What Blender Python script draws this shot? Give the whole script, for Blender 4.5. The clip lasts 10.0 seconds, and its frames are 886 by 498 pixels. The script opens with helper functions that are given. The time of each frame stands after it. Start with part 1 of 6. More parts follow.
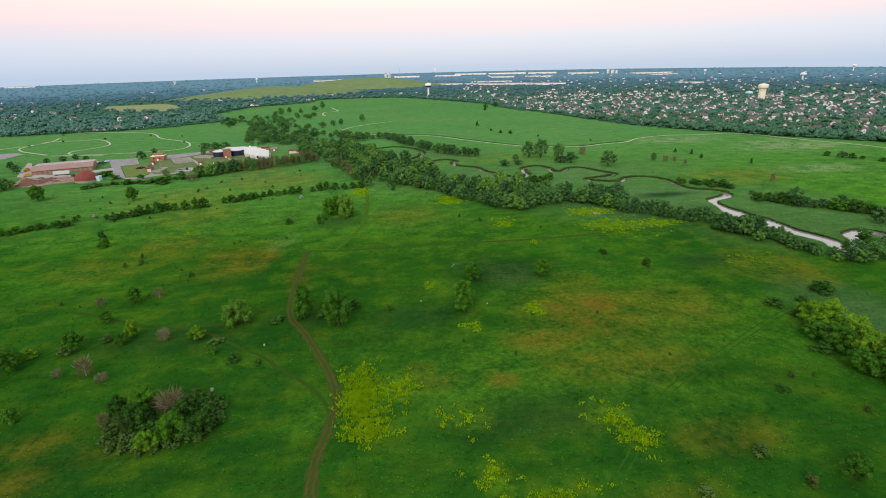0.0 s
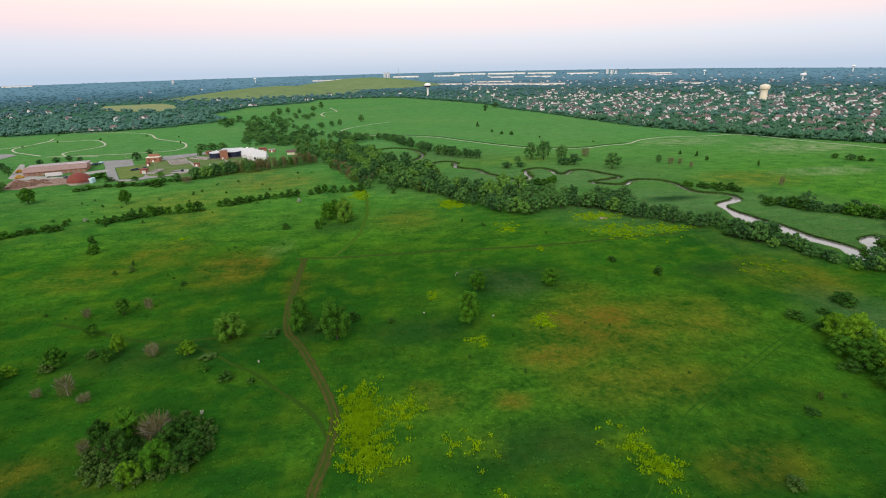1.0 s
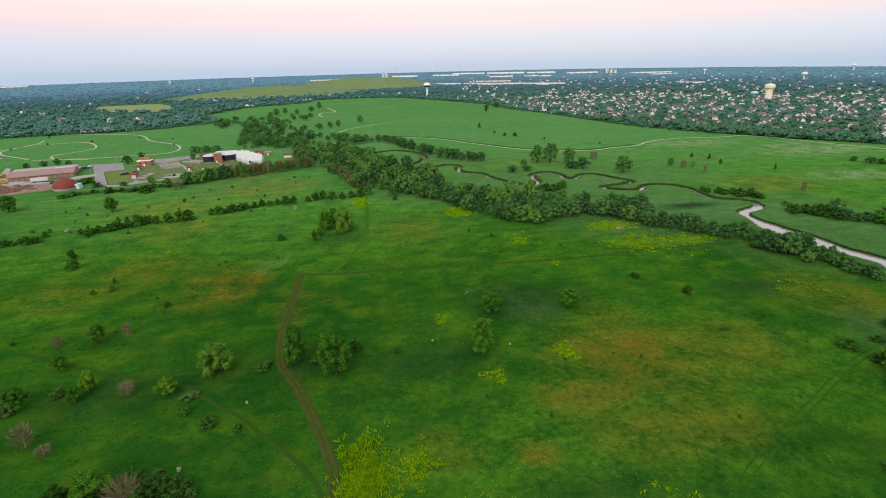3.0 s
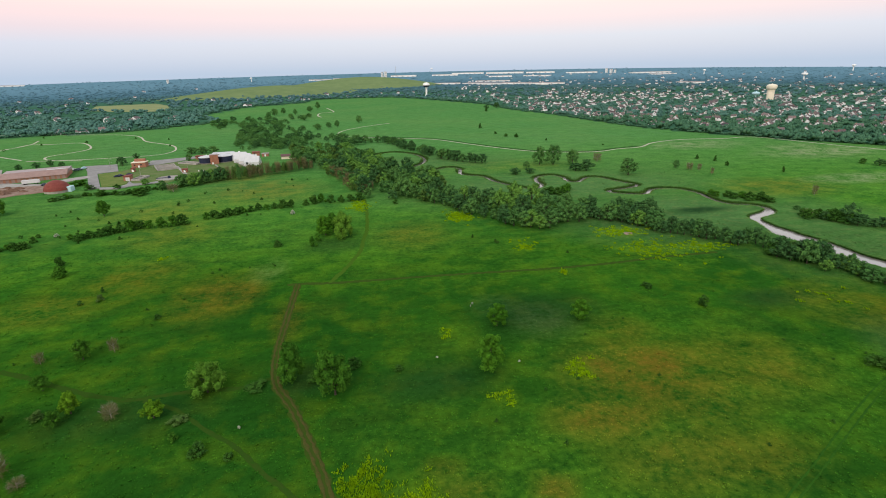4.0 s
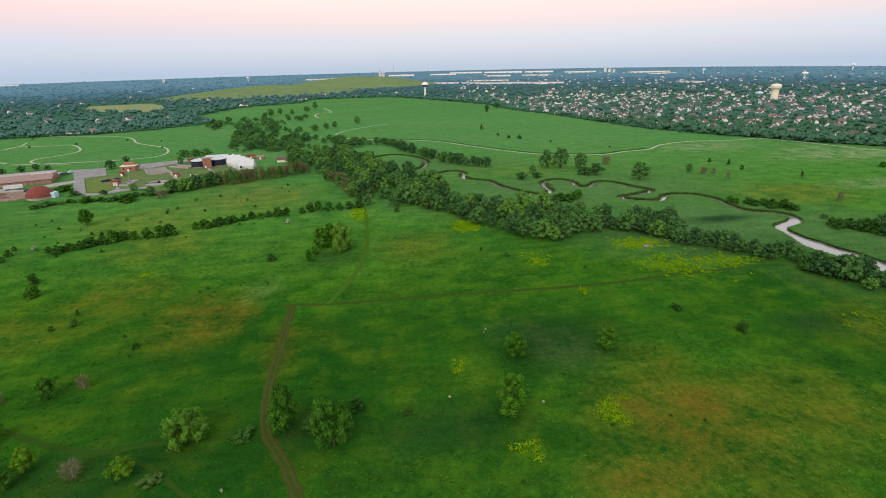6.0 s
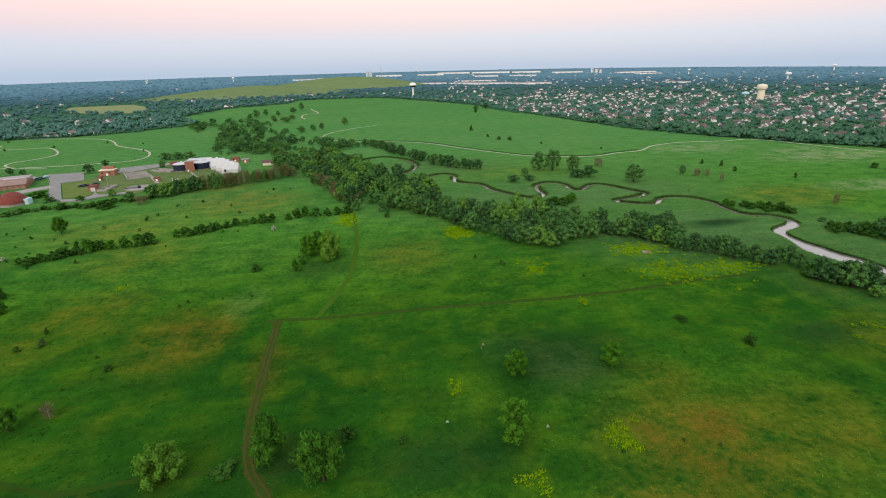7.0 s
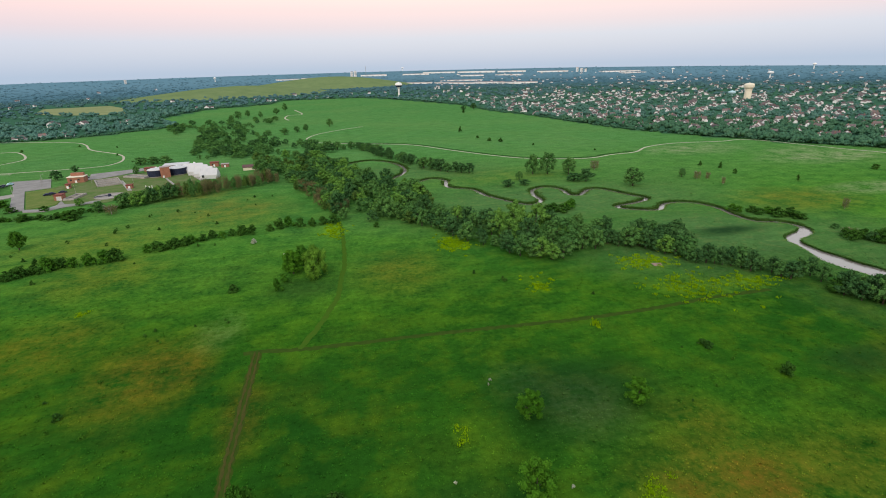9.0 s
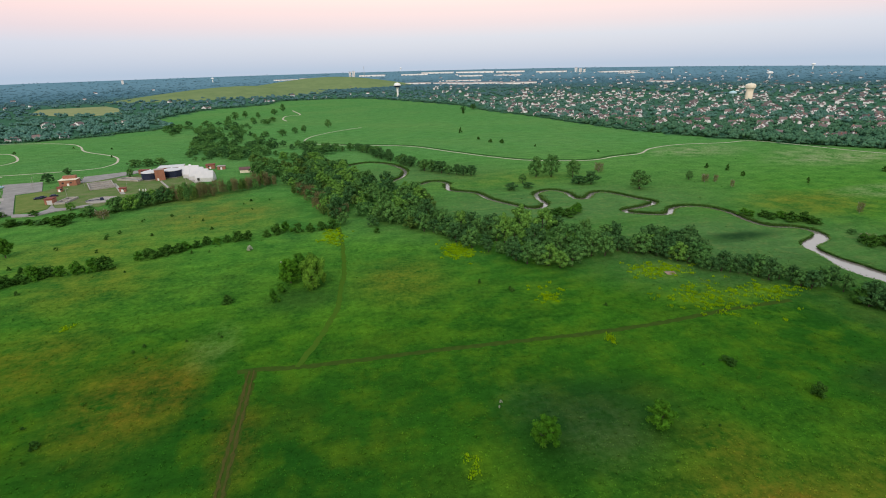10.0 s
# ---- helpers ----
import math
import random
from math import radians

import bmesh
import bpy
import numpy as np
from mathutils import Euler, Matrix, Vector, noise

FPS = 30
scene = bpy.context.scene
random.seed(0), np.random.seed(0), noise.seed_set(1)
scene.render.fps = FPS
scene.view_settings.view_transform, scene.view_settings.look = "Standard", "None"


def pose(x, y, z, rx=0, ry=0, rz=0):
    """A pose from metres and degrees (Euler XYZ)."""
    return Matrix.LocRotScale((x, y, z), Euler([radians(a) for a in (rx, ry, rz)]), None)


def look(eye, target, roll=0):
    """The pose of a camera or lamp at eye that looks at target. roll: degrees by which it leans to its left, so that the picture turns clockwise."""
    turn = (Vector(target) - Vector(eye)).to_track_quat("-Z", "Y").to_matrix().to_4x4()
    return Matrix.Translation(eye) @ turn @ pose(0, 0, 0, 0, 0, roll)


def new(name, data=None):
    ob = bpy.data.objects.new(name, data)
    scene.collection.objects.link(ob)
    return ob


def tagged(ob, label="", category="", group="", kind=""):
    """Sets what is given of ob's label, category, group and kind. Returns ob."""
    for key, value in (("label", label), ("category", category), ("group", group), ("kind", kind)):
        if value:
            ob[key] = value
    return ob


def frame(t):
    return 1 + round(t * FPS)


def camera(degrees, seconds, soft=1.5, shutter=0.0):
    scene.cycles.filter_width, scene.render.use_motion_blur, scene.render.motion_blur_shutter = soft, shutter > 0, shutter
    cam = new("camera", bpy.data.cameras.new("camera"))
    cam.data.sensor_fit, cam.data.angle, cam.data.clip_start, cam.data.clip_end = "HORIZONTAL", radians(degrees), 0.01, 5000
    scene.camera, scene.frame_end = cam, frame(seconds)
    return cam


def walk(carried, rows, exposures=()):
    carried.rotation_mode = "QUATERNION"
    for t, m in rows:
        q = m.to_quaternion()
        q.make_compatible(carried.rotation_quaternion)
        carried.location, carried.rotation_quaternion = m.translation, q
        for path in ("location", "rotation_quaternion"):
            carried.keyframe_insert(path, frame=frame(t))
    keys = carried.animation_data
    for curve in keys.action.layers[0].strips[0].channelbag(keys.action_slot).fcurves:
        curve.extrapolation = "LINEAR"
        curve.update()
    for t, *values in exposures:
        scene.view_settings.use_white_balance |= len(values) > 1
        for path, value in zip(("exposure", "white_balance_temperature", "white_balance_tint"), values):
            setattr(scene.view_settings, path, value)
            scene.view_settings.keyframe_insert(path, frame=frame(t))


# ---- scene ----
# Eye, target and lean of the drone, second by second
PATH = [
    (0, (1.139, 2.992, 87.436), (1.442, 4.847, 86.753), -1.5),
    (0.5, (1.002, 8.08, 87.498), (1.308, 9.935, 86.815), -1.5),
    (1, (0.863, 13.152, 87.583), (1.171, 15.006, 86.9), -1.4),
    (1.5, (0.748, 18.317, 87.686), (1.056, 20.171, 87.002), -1.5),
    (2, (0.593, 23.531, 87.79), (0.903, 25.385, 87.106), -1.5),
    (2.5, (0.459, 28.747, 87.876), (0.77, 30.601, 87.191), -1.5),
    (4, (0.107, 44.334, 88.254), (0.425, 46.185, 87.568), -1.4),
    (4.5, (-0.06, 49.533, 88.333), (0.259, 51.384, 87.646), -1.4),
    (5, (-0.282, 54.773, 88.427), (0.039, 56.624, 87.74), -1.4),
    (5.5, (-0.5, 60.044, 88.538), (-0.178, 61.895, 87.851), -1.4),
    (5.7, (-0.53, 62.13, 88.602), (-0.206, 63.98, 87.914), -1.4),
    (6.8, (-0.575, 73.61, 89.045), (-0.224, 75.455, 88.356), -1.4),
    (7, (-0.579, 75.693, 89.109), (-0.208, 77.534, 88.42), -1.4),
    (7.5, (-0.503, 80.976, 89.179), (-0.1, 82.809, 88.489), -1.4),
    (8, (-0.369, 86.329, 89.19), (0.042, 88.161, 88.5), -1.5),
    (8.5, (-0.305, 91.669, 89.195), (0.113, 93.499, 88.505), -1.5),
    (9, (-0.236, 96.961, 89.196), (0.187, 98.79, 88.504), -1.5),
    (9.5, (-0.218, 102.287, 89.206), (0.208, 104.114, 88.515), -1.5),
    (10, (-0.259, 107.684, 89.209), (0.17, 109.511, 88.518), -1.5),
]
cam = camera(83.8, 10.0, 1.0)
walk(cam, [(t, look(e, g, r)) for t, e, g, r in PATH], exposures=[(0, 0.36), (5, 0.29), (10, 0.22)])
H = 87.4  # height of the eye over the prairie at the start


# ---------------------------------------------------------------- sky and light
def lin(r, g, b):
    return tuple(((v / 255 + 0.055) / 1.055) ** 2.4 if v > 10 else v / 255 / 12.92 for v in (r, g, b)) + (1.0,)


SUN_ELEVATION, SUN_AZIMUTH = radians(38), radians(205)
world = bpy.data.worlds.new("dusk_sky")
scene.world = world
world.use_nodes = True
wt = world.node_tree
back = wt.nodes["Background"]
tc = wt.nodes.new("ShaderNodeTexCoord")
sep = wt.nodes.new("ShaderNodeSeparateXYZ")
band = wt.nodes.new("ShaderNodeValToRGB")
wt.links.new(tc.outputs["Generated"], sep.inputs[0])
wt.links.new(sep.outputs[2], band.inputs[0])
wt.links.new(band.outputs[0], back.inputs[0])
stops = [(0.0, lin(178, 200, 226)), (0.022, lin(186, 204, 231)), (0.05, lin(199, 208, 234)), (0.074, lin(224, 207, 224)),
         (0.10, lin(246, 213, 220)), (0.125, lin(253, 227, 224)), (0.3, lin(240, 238, 238)), (1.0, lin(212, 224, 244))]
el = band.color_ramp.elements
el[0].position, el[0].color = stops[0]
el[1].position, el[1].color = stops[-1]
for p, c in stops[1:-1]:
    el.new(p).color = c
back.inputs[1].default_value = 0.80
sky = wt.nodes.new("ShaderNodeTexSky")
sky.sky_type, sky.sun_disc, sky.sun_elevation, sky.sun_rotation = "NISHITA", False, radians(4), SUN_AZIMUTH
glow = wt.nodes.new("ShaderNodeBackground")
glow.inputs[1].default_value = 0.05
wt.links.new(sky.outputs[0], glow.inputs[0])
both = wt.nodes.new("ShaderNodeAddShader")
wt.links.new(back.outputs[0], both.inputs[0])
wt.links.new(glow.outputs[0], both.inputs[1])
wt.links.new(both.outputs[0], wt.nodes["World Output"].inputs[0])

sun = new("sun", bpy.data.lights.new("sun", "SUN"))
sun.data.energy, sun.data.angle, sun.data.color = 1.5, radians(30), (1.0, 0.9, 0.78)
sun.matrix_world = look((0, 0, 200), (-math.sin(SUN_AZIMUTH) * math.cos(SUN_ELEVATION), -math.cos(SUN_AZIMUTH) * math.cos(SUN_ELEVATION), 200 - math.sin(SUN_ELEVATION)))


# ---------------------------------------------------------------- materials
def material(name, roughness=0.8, metallic=0.0):
    m = bpy.data.materials.new(name)
    m.use_nodes = True
    b = m.node_tree.nodes["Principled BSDF"]
    b.inputs["Roughness"].default_value, b.inputs["Metallic"].default_value = roughness, metallic
    b.inputs["Specular IOR Level"].default_value = 0.25
    return m, m.node_tree, b


def noise_tex(nt, scale, detail=4.0, rough=0.55, vector=None):
    n = nt.nodes.new("ShaderNodeTexNoise")
    n.inputs["Scale"].default_value, n.inputs["Detail"].default_value, n.inputs["Roughness"].default_value = scale, detail, rough
    if vector:
        nt.links.new(vector, n.inputs["Vector"])
    return n.outputs[0]


def value_range(nt, v, a, b, lo=0.0, hi=1.0):
    n = nt.nodes.new("ShaderNodeMapRange")
    for i, x in enumerate((a, b, lo, hi)):
        n.inputs[i + 1].default_value = x
    nt.links.new(v, n.inputs[0])
    return n.outputs[0]


def calc(nt, op, a, b):
    n = nt.nodes.new("ShaderNodeMath")
    n.operation, n.use_clamp = op, True
    for i, v in enumerate((a, b)):
        if isinstance(v, (int, float)):
            n.inputs[i].default_value = v
        else:
            nt.links.new(v, n.inputs[i])
    return n.outputs[0]


def blend(nt, fac, a, b, mode="MIX"):
    n = nt.nodes.new("ShaderNodeMix")
    n.data_type, n.blend_type = "RGBA", mode
    for socket, v in ((n.inputs[0], fac), (n.inputs[6], a), (n.inputs[7], b)):
        if isinstance(v, (int, float)):
            socket.default_value = v
        elif isinstance(v, tuple):
            socket.default_value = v if len(v) == 4 else v + (1.0,)
        else:
            nt.links.new(v, socket)
    return n.outputs[2]


def bumped(nt, b, height, strength, distance):
    n = nt.nodes.new("ShaderNodeBump")
    n.inputs["Strength"].default_value, n.inputs["Distance"].default_value = strength, distance
    nt.links.new(height, n.inputs["Height"])
    nt.links.new(n.outputs[0], b.inputs["Normal"])


def place_of(nt):
    return nt.nodes.new("ShaderNodeNewGeometry").outputs["Position"]


def attribute(nt, name):
    n = nt.nodes.new("ShaderNodeAttribute")
    n.attribute_name = name
    return n.outputs["Fac"]


def plain(name, a, b, scale=0.6, roughness=0.8, bump=0.0, metallic=0.0, random=0.0):
    """Two tones of one surface mixed by coarse and fine noise."""
    m, nt, bs = material(name, roughness, metallic)
    if roughness >= 0.9:
        bs.inputs["Specular IOR Level"].default_value = 0.0
    pos = place_of(nt)
    f = calc(nt, "ADD", calc(nt, "MULTIPLY", noise_tex(nt, scale, 5, 0.6, pos), 0.65), calc(nt, "MULTIPLY", noise_tex(nt, scale * 9, 3, 0.6, pos), 0.35))
    c = blend(nt, value_range(nt, f, 0.35, 0.65), a, b)
    if random:
        r = nt.nodes.new("ShaderNodeObjectInfo").outputs["Random"]
        c = blend(nt, 1.0, c, blend(nt, r, (1 - random, 1 - random, 1 - random * 0.9), (1 + random * 0.3, 1 + random * 0.25, 1 + random * 0.2)), "MULTIPLY")
    nt.links.new(c, bs.inputs["Base Color"])
    if bump:
        bumped(nt, bs, f, 0.5, bump)
    return m


def foliage(name, dark, light, dry=None, roughness=0.75):
    """Leaf colour that varies leaf by leaf, spray by spray, plant by plant and with coarse noise."""
    m, nt, bs = material(name, roughness)
    island = nt.nodes.new("ShaderNodeNewGeometry")
    r = nt.nodes.new("ShaderNodeObjectInfo").outputs["Random"]
    n, spray = noise_tex(nt, 0.11, 3, 0.6, island.outputs["Position"]), noise_tex(nt, 0.6, 3, 0.6, island.outputs["Position"])
    f = calc(nt, "ADD", calc(nt, "MULTIPLY", island.outputs["Random Per Island"], 0.25), calc(nt, "MULTIPLY", r, 0.35))
    f = calc(nt, "ADD", f, value_range(nt, n, 0.38, 0.66, 0.0, 0.45))
    c = blend(nt, f, dark, light)
    if dry:
        c = blend(nt, value_range(nt, r, 0.8, 1.0, 0.0, 0.6), c, dry)
    c = blend(nt, 1.0, c, blend(nt, value_range(nt, spray, 0.32, 0.68), (0.72, 0.76, 0.80), (1.22, 1.20, 1.10)), "MULTIPLY")
    nt.links.new(c, bs.inputs["Base Color"])
    bs.inputs["Specular IOR Level"].default_value = 0.0
    return m


def meadow_colour(nt, pos):
    """The prairie's tones: lush and dark green, yellow-green, dry orange, marsh, pale seed heads; painted haze and bank
    shade too.
    """
    wide, mid, fine, grain = noise_tex(nt, 0.014, 4, 0.6, pos), noise_tex(nt, 0.075, 5, 0.62, pos), noise_tex(nt, 0.5, 4, 0.65, pos), noise_tex(nt, 2.2, 3, 0.7, pos)
    c = blend(nt, value_range(nt, wide, 0.38, 0.62), MEADOW["deep"], MEADOW["green"])
    c = blend(nt, value_range(nt, mid, 0.47, 0.70, 0.0, 0.85), c, MEADOW["yellow"])
    c = blend(nt, value_range(nt, mid, 0.28, 0.46, 0.4, 0.0), c, MEADOW["dark"])
    uneven = calc(nt, "ADD", calc(nt, "MULTIPLY", mid, 0.6), calc(nt, "MULTIPLY", fine, 0.4))
    streak = noise_tex(nt, 0.03, 5, 0.62, pos)
    c = blend(nt, value_range(nt, streak, 0.52, 0.70, 0.0, 0.20), c, MEADOW["straw"])
    c = blend(nt, calc(nt, "MULTIPLY", attribute(nt, "lush"), value_range(nt, uneven, 0.36, 0.6)), c, MEADOW["lush"])
    # Lighter, bluer grass tone that paints in haze and the grazing view's brightness
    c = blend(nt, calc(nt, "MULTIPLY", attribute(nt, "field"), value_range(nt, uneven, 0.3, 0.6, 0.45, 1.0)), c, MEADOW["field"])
    # Wood floor tinted blue-green, putting haze-lowered contrast into the colour
    c = blend(nt, attribute(nt, "wood"), c, MEADOW["wood"])
    c = blend(nt, calc(nt, "MULTIPLY", attribute(nt, "marsh"), value_range(nt, uneven, 0.2, 0.55, 0.5, 1.0)), c, MEADOW["marsh"])
    c = blend(nt, calc(nt, "MULTIPLY", attribute(nt, "marsh"), value_range(nt, noise_tex(nt, 0.16, 5, 0.7, pos), 0.5, 0.68, 0.0, 0.7)), c, MEADOW["reedbed"])
    # Haze painted into the ground: blue canopy far off, paler rim at the skyline
    c = blend(nt, attribute(nt, "distance_haze"), c, blend(nt, value_range(nt, mid, 0.4, 0.6), MEADOW["hazy_canopy"], MEADOW["hazy_canopy_light"]))
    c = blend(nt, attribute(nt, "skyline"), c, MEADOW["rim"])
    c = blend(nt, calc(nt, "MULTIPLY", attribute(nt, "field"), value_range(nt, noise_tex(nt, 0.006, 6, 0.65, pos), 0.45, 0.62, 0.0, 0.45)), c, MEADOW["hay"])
    # Dark wet patches and the creek bank's painted shadow share this tone
    c = blend(nt, calc(nt, "MULTIPLY", attribute(nt, "sedge_shade"), value_range(nt, uneven, 0.25, 0.55, 0.4, 1.0)), c, MEADOW["wet_shade"])
    c = blend(nt, calc(nt, "MULTIPLY", attribute(nt, "dry"), value_range(nt, uneven, 0.38, 0.64, 0.0, 0.8)), c, MEADOW["dry"])
    c = blend(nt, calc(nt, "MULTIPLY", attribute(nt, "bloom"), value_range(nt, uneven, 0.36, 0.56)), c, MEADOW["bloom"])
    c = blend(nt, calc(nt, "MULTIPLY", attribute(nt, "pale"), value_range(nt, uneven, 0.42, 0.62)), c, MEADOW["pale"])
    c = blend(nt, 1.0, c, blend(nt, value_range(nt, fine, 0.3, 0.7), (0.84, 0.84, 0.84), (1.17, 1.16, 1.15)), "MULTIPLY")
    bent = nt.nodes.new("ShaderNodeMapping")
    bent.inputs["Rotation"].default_value, bent.inputs["Scale"].default_value = (0, 0, 0.3), (0.45, 1.5, 1.0)
    nt.links.new(pos, bent.inputs["Vector"])
    drift = noise_tex(nt, 0.11, 6, 0.66, bent.outputs[0])
    c = blend(nt, 1.0, c, blend(nt, value_range(nt, drift, 0.34, 0.66), (0.84, 0.85, 0.88), (1.15, 1.13, 1.08)), "MULTIPLY")
    return blend(nt, 1.0, c, blend(nt, value_range(nt, grain, 0.3, 0.7), (0.84, 0.85, 0.85), (1.16, 1.14, 1.14)), "MULTIPLY"), fine, grain


MEADOW = dict(rim=(0.115, 0.225, 0.285), reedbed=(0.125, 0.190, 0.056), hay=(0.112, 0.228, 0.066), hazy_canopy=(0.060, 0.140, 0.182), hazy_canopy_light=(0.086, 0.176, 0.220), straw=(0.120, 0.140, 0.014), deep=(0.019, 0.098, 0.010), green=(0.035, 0.142, 0.011), yellow=(0.084, 0.184, 0.011), dark=(0.015, 0.078, 0.011), lush=(0.080, 0.226, 0.016), field=(0.084, 0.226, 0.068), bloom=(0.190, 0.345, 0.010), wood=(0.046, 0.124, 0.074),
              marsh=(0.070, 0.164, 0.048), wet_shade=(0.018, 0.054, 0.018), dry=(0.245, 0.142, 0.020), pale=(0.24, 0.29, 0.15))


def meadow_material(name, bump):
    m, nt, bs = material(name, 0.9)
    c, fine, grain = meadow_colour(nt, place_of(nt))
    if bump:  # dark thatch, and shade between the tall grass tufts painted in
        c = blend(nt, 1.0, c, blend(nt, value_range(nt, attribute(nt, "thatch_shade"), 0.0, 1.0), (1.0, 1.0, 1.0), (0.66, 0.66, 0.67)), "MULTIPLY")
    else:
        r = nt.nodes.new("ShaderNodeNewGeometry").outputs["Random Per Island"]
        c = blend(nt, 1.0, c, blend(nt, r, (0.88, 0.90, 0.90), (1.12, 1.10, 1.06)), "MULTIPLY")
    nt.links.new(c, bs.inputs["Base Color"])
    bs.inputs["Specular IOR Level"].default_value = 0.0
    if bump:
        bumped(nt, bs, calc(nt, "ADD", calc(nt, "MULTIPLY", fine, 0.6), calc(nt, "MULTIPLY", grain, 0.4)), 0.7, 0.5)
    return m


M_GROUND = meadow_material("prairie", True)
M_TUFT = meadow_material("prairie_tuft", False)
# Far-bank reeds: the bank's shade is put into their dark colour
M_REED_SHADE = foliage("shaded_bank_reeds", (0.036, 0.092, 0.018), (0.084, 0.158, 0.036))
M_YELLOW = foliage("yellow_blossom", (0.145, 0.285, 0.004), (0.275, 0.440, 0.006))
M_TRACK = plain("worn_track", (0.048, 0.064, 0.012), (0.030, 0.076, 0.008), 0.5, 0.95, 0.1)
M_FAINT = plain("overgrown_track", (0.058, 0.110, 0.012), (0.044, 0.116, 0.011), 0.6, 0.95)
M_WORN = plain("grown_over_ruts", (0.036, 0.066, 0.010), (0.022, 0.074, 0.007), 0.6, 0.95)
M_MAROON = plain("maroon_metal_roof", (0.095, 0.048, 0.044), (0.140, 0.078, 0.070), 0.4, 0.6)
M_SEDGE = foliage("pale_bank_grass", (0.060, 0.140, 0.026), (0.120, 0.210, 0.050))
M_MOWN = plain("mown_track", (0.030, 0.062, 0.010), (0.046, 0.084, 0.012), 0.5, 0.95)
M_SOIL = plain("rutted_soil", (0.080, 0.066, 0.020), (0.044, 0.066, 0.013), 0.9, 0.95)
M_RUT = plain("tyre_rut", (0.018, 0.070, 0.008), (0.034, 0.105, 0.010), 0.5, 0.95)
M_GRAVEL = plain("gravel_trail", (0.36, 0.34, 0.25), (0.52, 0.49, 0.39), 0.4, 0.95)
M_LEAF = foliage("broad_leaves", (0.031, 0.106, 0.011), (0.068, 0.184, 0.020))
# Belt leaves carry extra blue in their colour to stand for haze
M_BELT = foliage("hazy_woodland_leaves", (0.045, 0.130, 0.037), (0.100, 0.222, 0.056))
M_POPLAR = foliage("poplar_leaves", (0.037, 0.126, 0.010), (0.080, 0.214, 0.018))
M_BRIGHT = foliage("bright_leaves", (0.076, 0.186, 0.012), (0.150, 0.305, 0.020))
M_FRESH = foliage("fresh_leaves", (0.074, 0.186, 0.034), (0.146, 0.300, 0.056))
M_SHRUB = foliage("shrub_leaves", (0.024, 0.076, 0.013), (0.050, 0.126, 0.020))
# Dark wood leaves, lifted and blued in colour for haze
M_DEEP = foliage("hazy_dark_leaves", (0.032, 0.094, 0.032), (0.064, 0.150, 0.046))
M_WILLOW = foliage("willow_leaves", (0.056, 0.152, 0.016), (0.118, 0.248, 0.030))
M_GREY = foliage("grey_green_leaves", (0.046, 0.104, 0.020), (0.094, 0.162, 0.040))
M_DEAD = foliage("bare_twigs", (0.105, 0.100, 0.042), (0.175, 0.158, 0.078))
M_RUST = foliage("rusty_leaves", (0.038, 0.074, 0.014), (0.074, 0.104, 0.028))
M_WHITE = foliage("white_blossom", (0.20, 0.26, 0.15), (0.52, 0.55, 0.44))
# Far woods: haze is put into the leaf colour, bluer the farther off
M_WOODS_HAZE = foliage("far_woods", (0.054, 0.144, 0.124), (0.120, 0.232, 0.182))
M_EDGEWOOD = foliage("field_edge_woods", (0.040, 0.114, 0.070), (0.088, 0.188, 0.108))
M_MIDWOOD_HAZE = foliage("hazy_mid_woods", (0.052, 0.126, 0.136), (0.098, 0.194, 0.200))
M_RIM_HAZE = foliage("hazy_skyline_woods", (0.100, 0.205, 0.262), (0.140, 0.262, 0.330))
M_FARWOOD_HAZE = foliage("distant_woods", (0.068, 0.156, 0.200), (0.106, 0.212, 0.262))
M_BARK = plain("bark", (0.030, 0.027, 0.020), (0.085, 0.075, 0.058), 2.0, 0.9)
M_PALEBARK = plain("weathered_bark", (0.20, 0.18, 0.15), (0.34, 0.31, 0.27), 2.0, 0.9)
M_BRICK = plain("red_brick", (0.25, 0.110, 0.070), (0.36, 0.170, 0.110), 0.5, 0.85)
M_REDROOF = plain("dark_red_roof", (0.15, 0.032, 0.024), (0.22, 0.055, 0.04), 0.5, 0.7)
M_ROOFGREY = plain("pinkish_grey_roof", (0.30, 0.24, 0.23), (0.42, 0.35, 0.34), 0.3, 0.8)
M_CONCRETE = plain("concrete", (0.26, 0.245, 0.22), (0.40, 0.38, 0.345), 0.2, 0.9)
M_ASPHALT = plain("pale_asphalt", (0.22, 0.21, 0.20), (0.31, 0.30, 0.285), 0.12, 0.9)
M_DIRT = plain("bare_dirt", (0.165, 0.105, 0.078), (0.34, 0.25, 0.20), 0.22, 0.95, 0.3)
M_EARTH = plain("dug_earth", (0.110, 0.066, 0.045), (0.200, 0.122, 0.088), 0.5, 0.95, 0.3)
M_SCRUFF = plain("trodden_grass", (0.070, 0.150, 0.034), (0.165, 0.180, 0.085), 0.10, 0.95)
M_PINKROOF = plain("pinkish_brown_roof", (0.25, 0.165, 0.140), (0.33, 0.225, 0.195), 0.3, 0.8)
M_LAWN = plain("mown_lawn", (0.10, 0.16, 0.040), (0.17, 0.20, 0.065), 0.12, 0.95)
M_WHITEPAINT = plain("white_paint", (0.72, 0.72, 0.70), (0.84, 0.84, 0.82), 0.3, 0.55)
M_FABRIC = plain("white_fabric", (0.49, 0.50, 0.51), (0.57, 0.57, 0.57), 0.3, 0.6)
M_CREAM = plain("cream_paint", (0.68, 0.62, 0.48), (0.80, 0.74, 0.60), 0.1, 0.6)
M_NAVY = plain("navy_cladding", (0.012, 0.018, 0.042), (0.025, 0.034, 0.07), 0.5, 0.5)
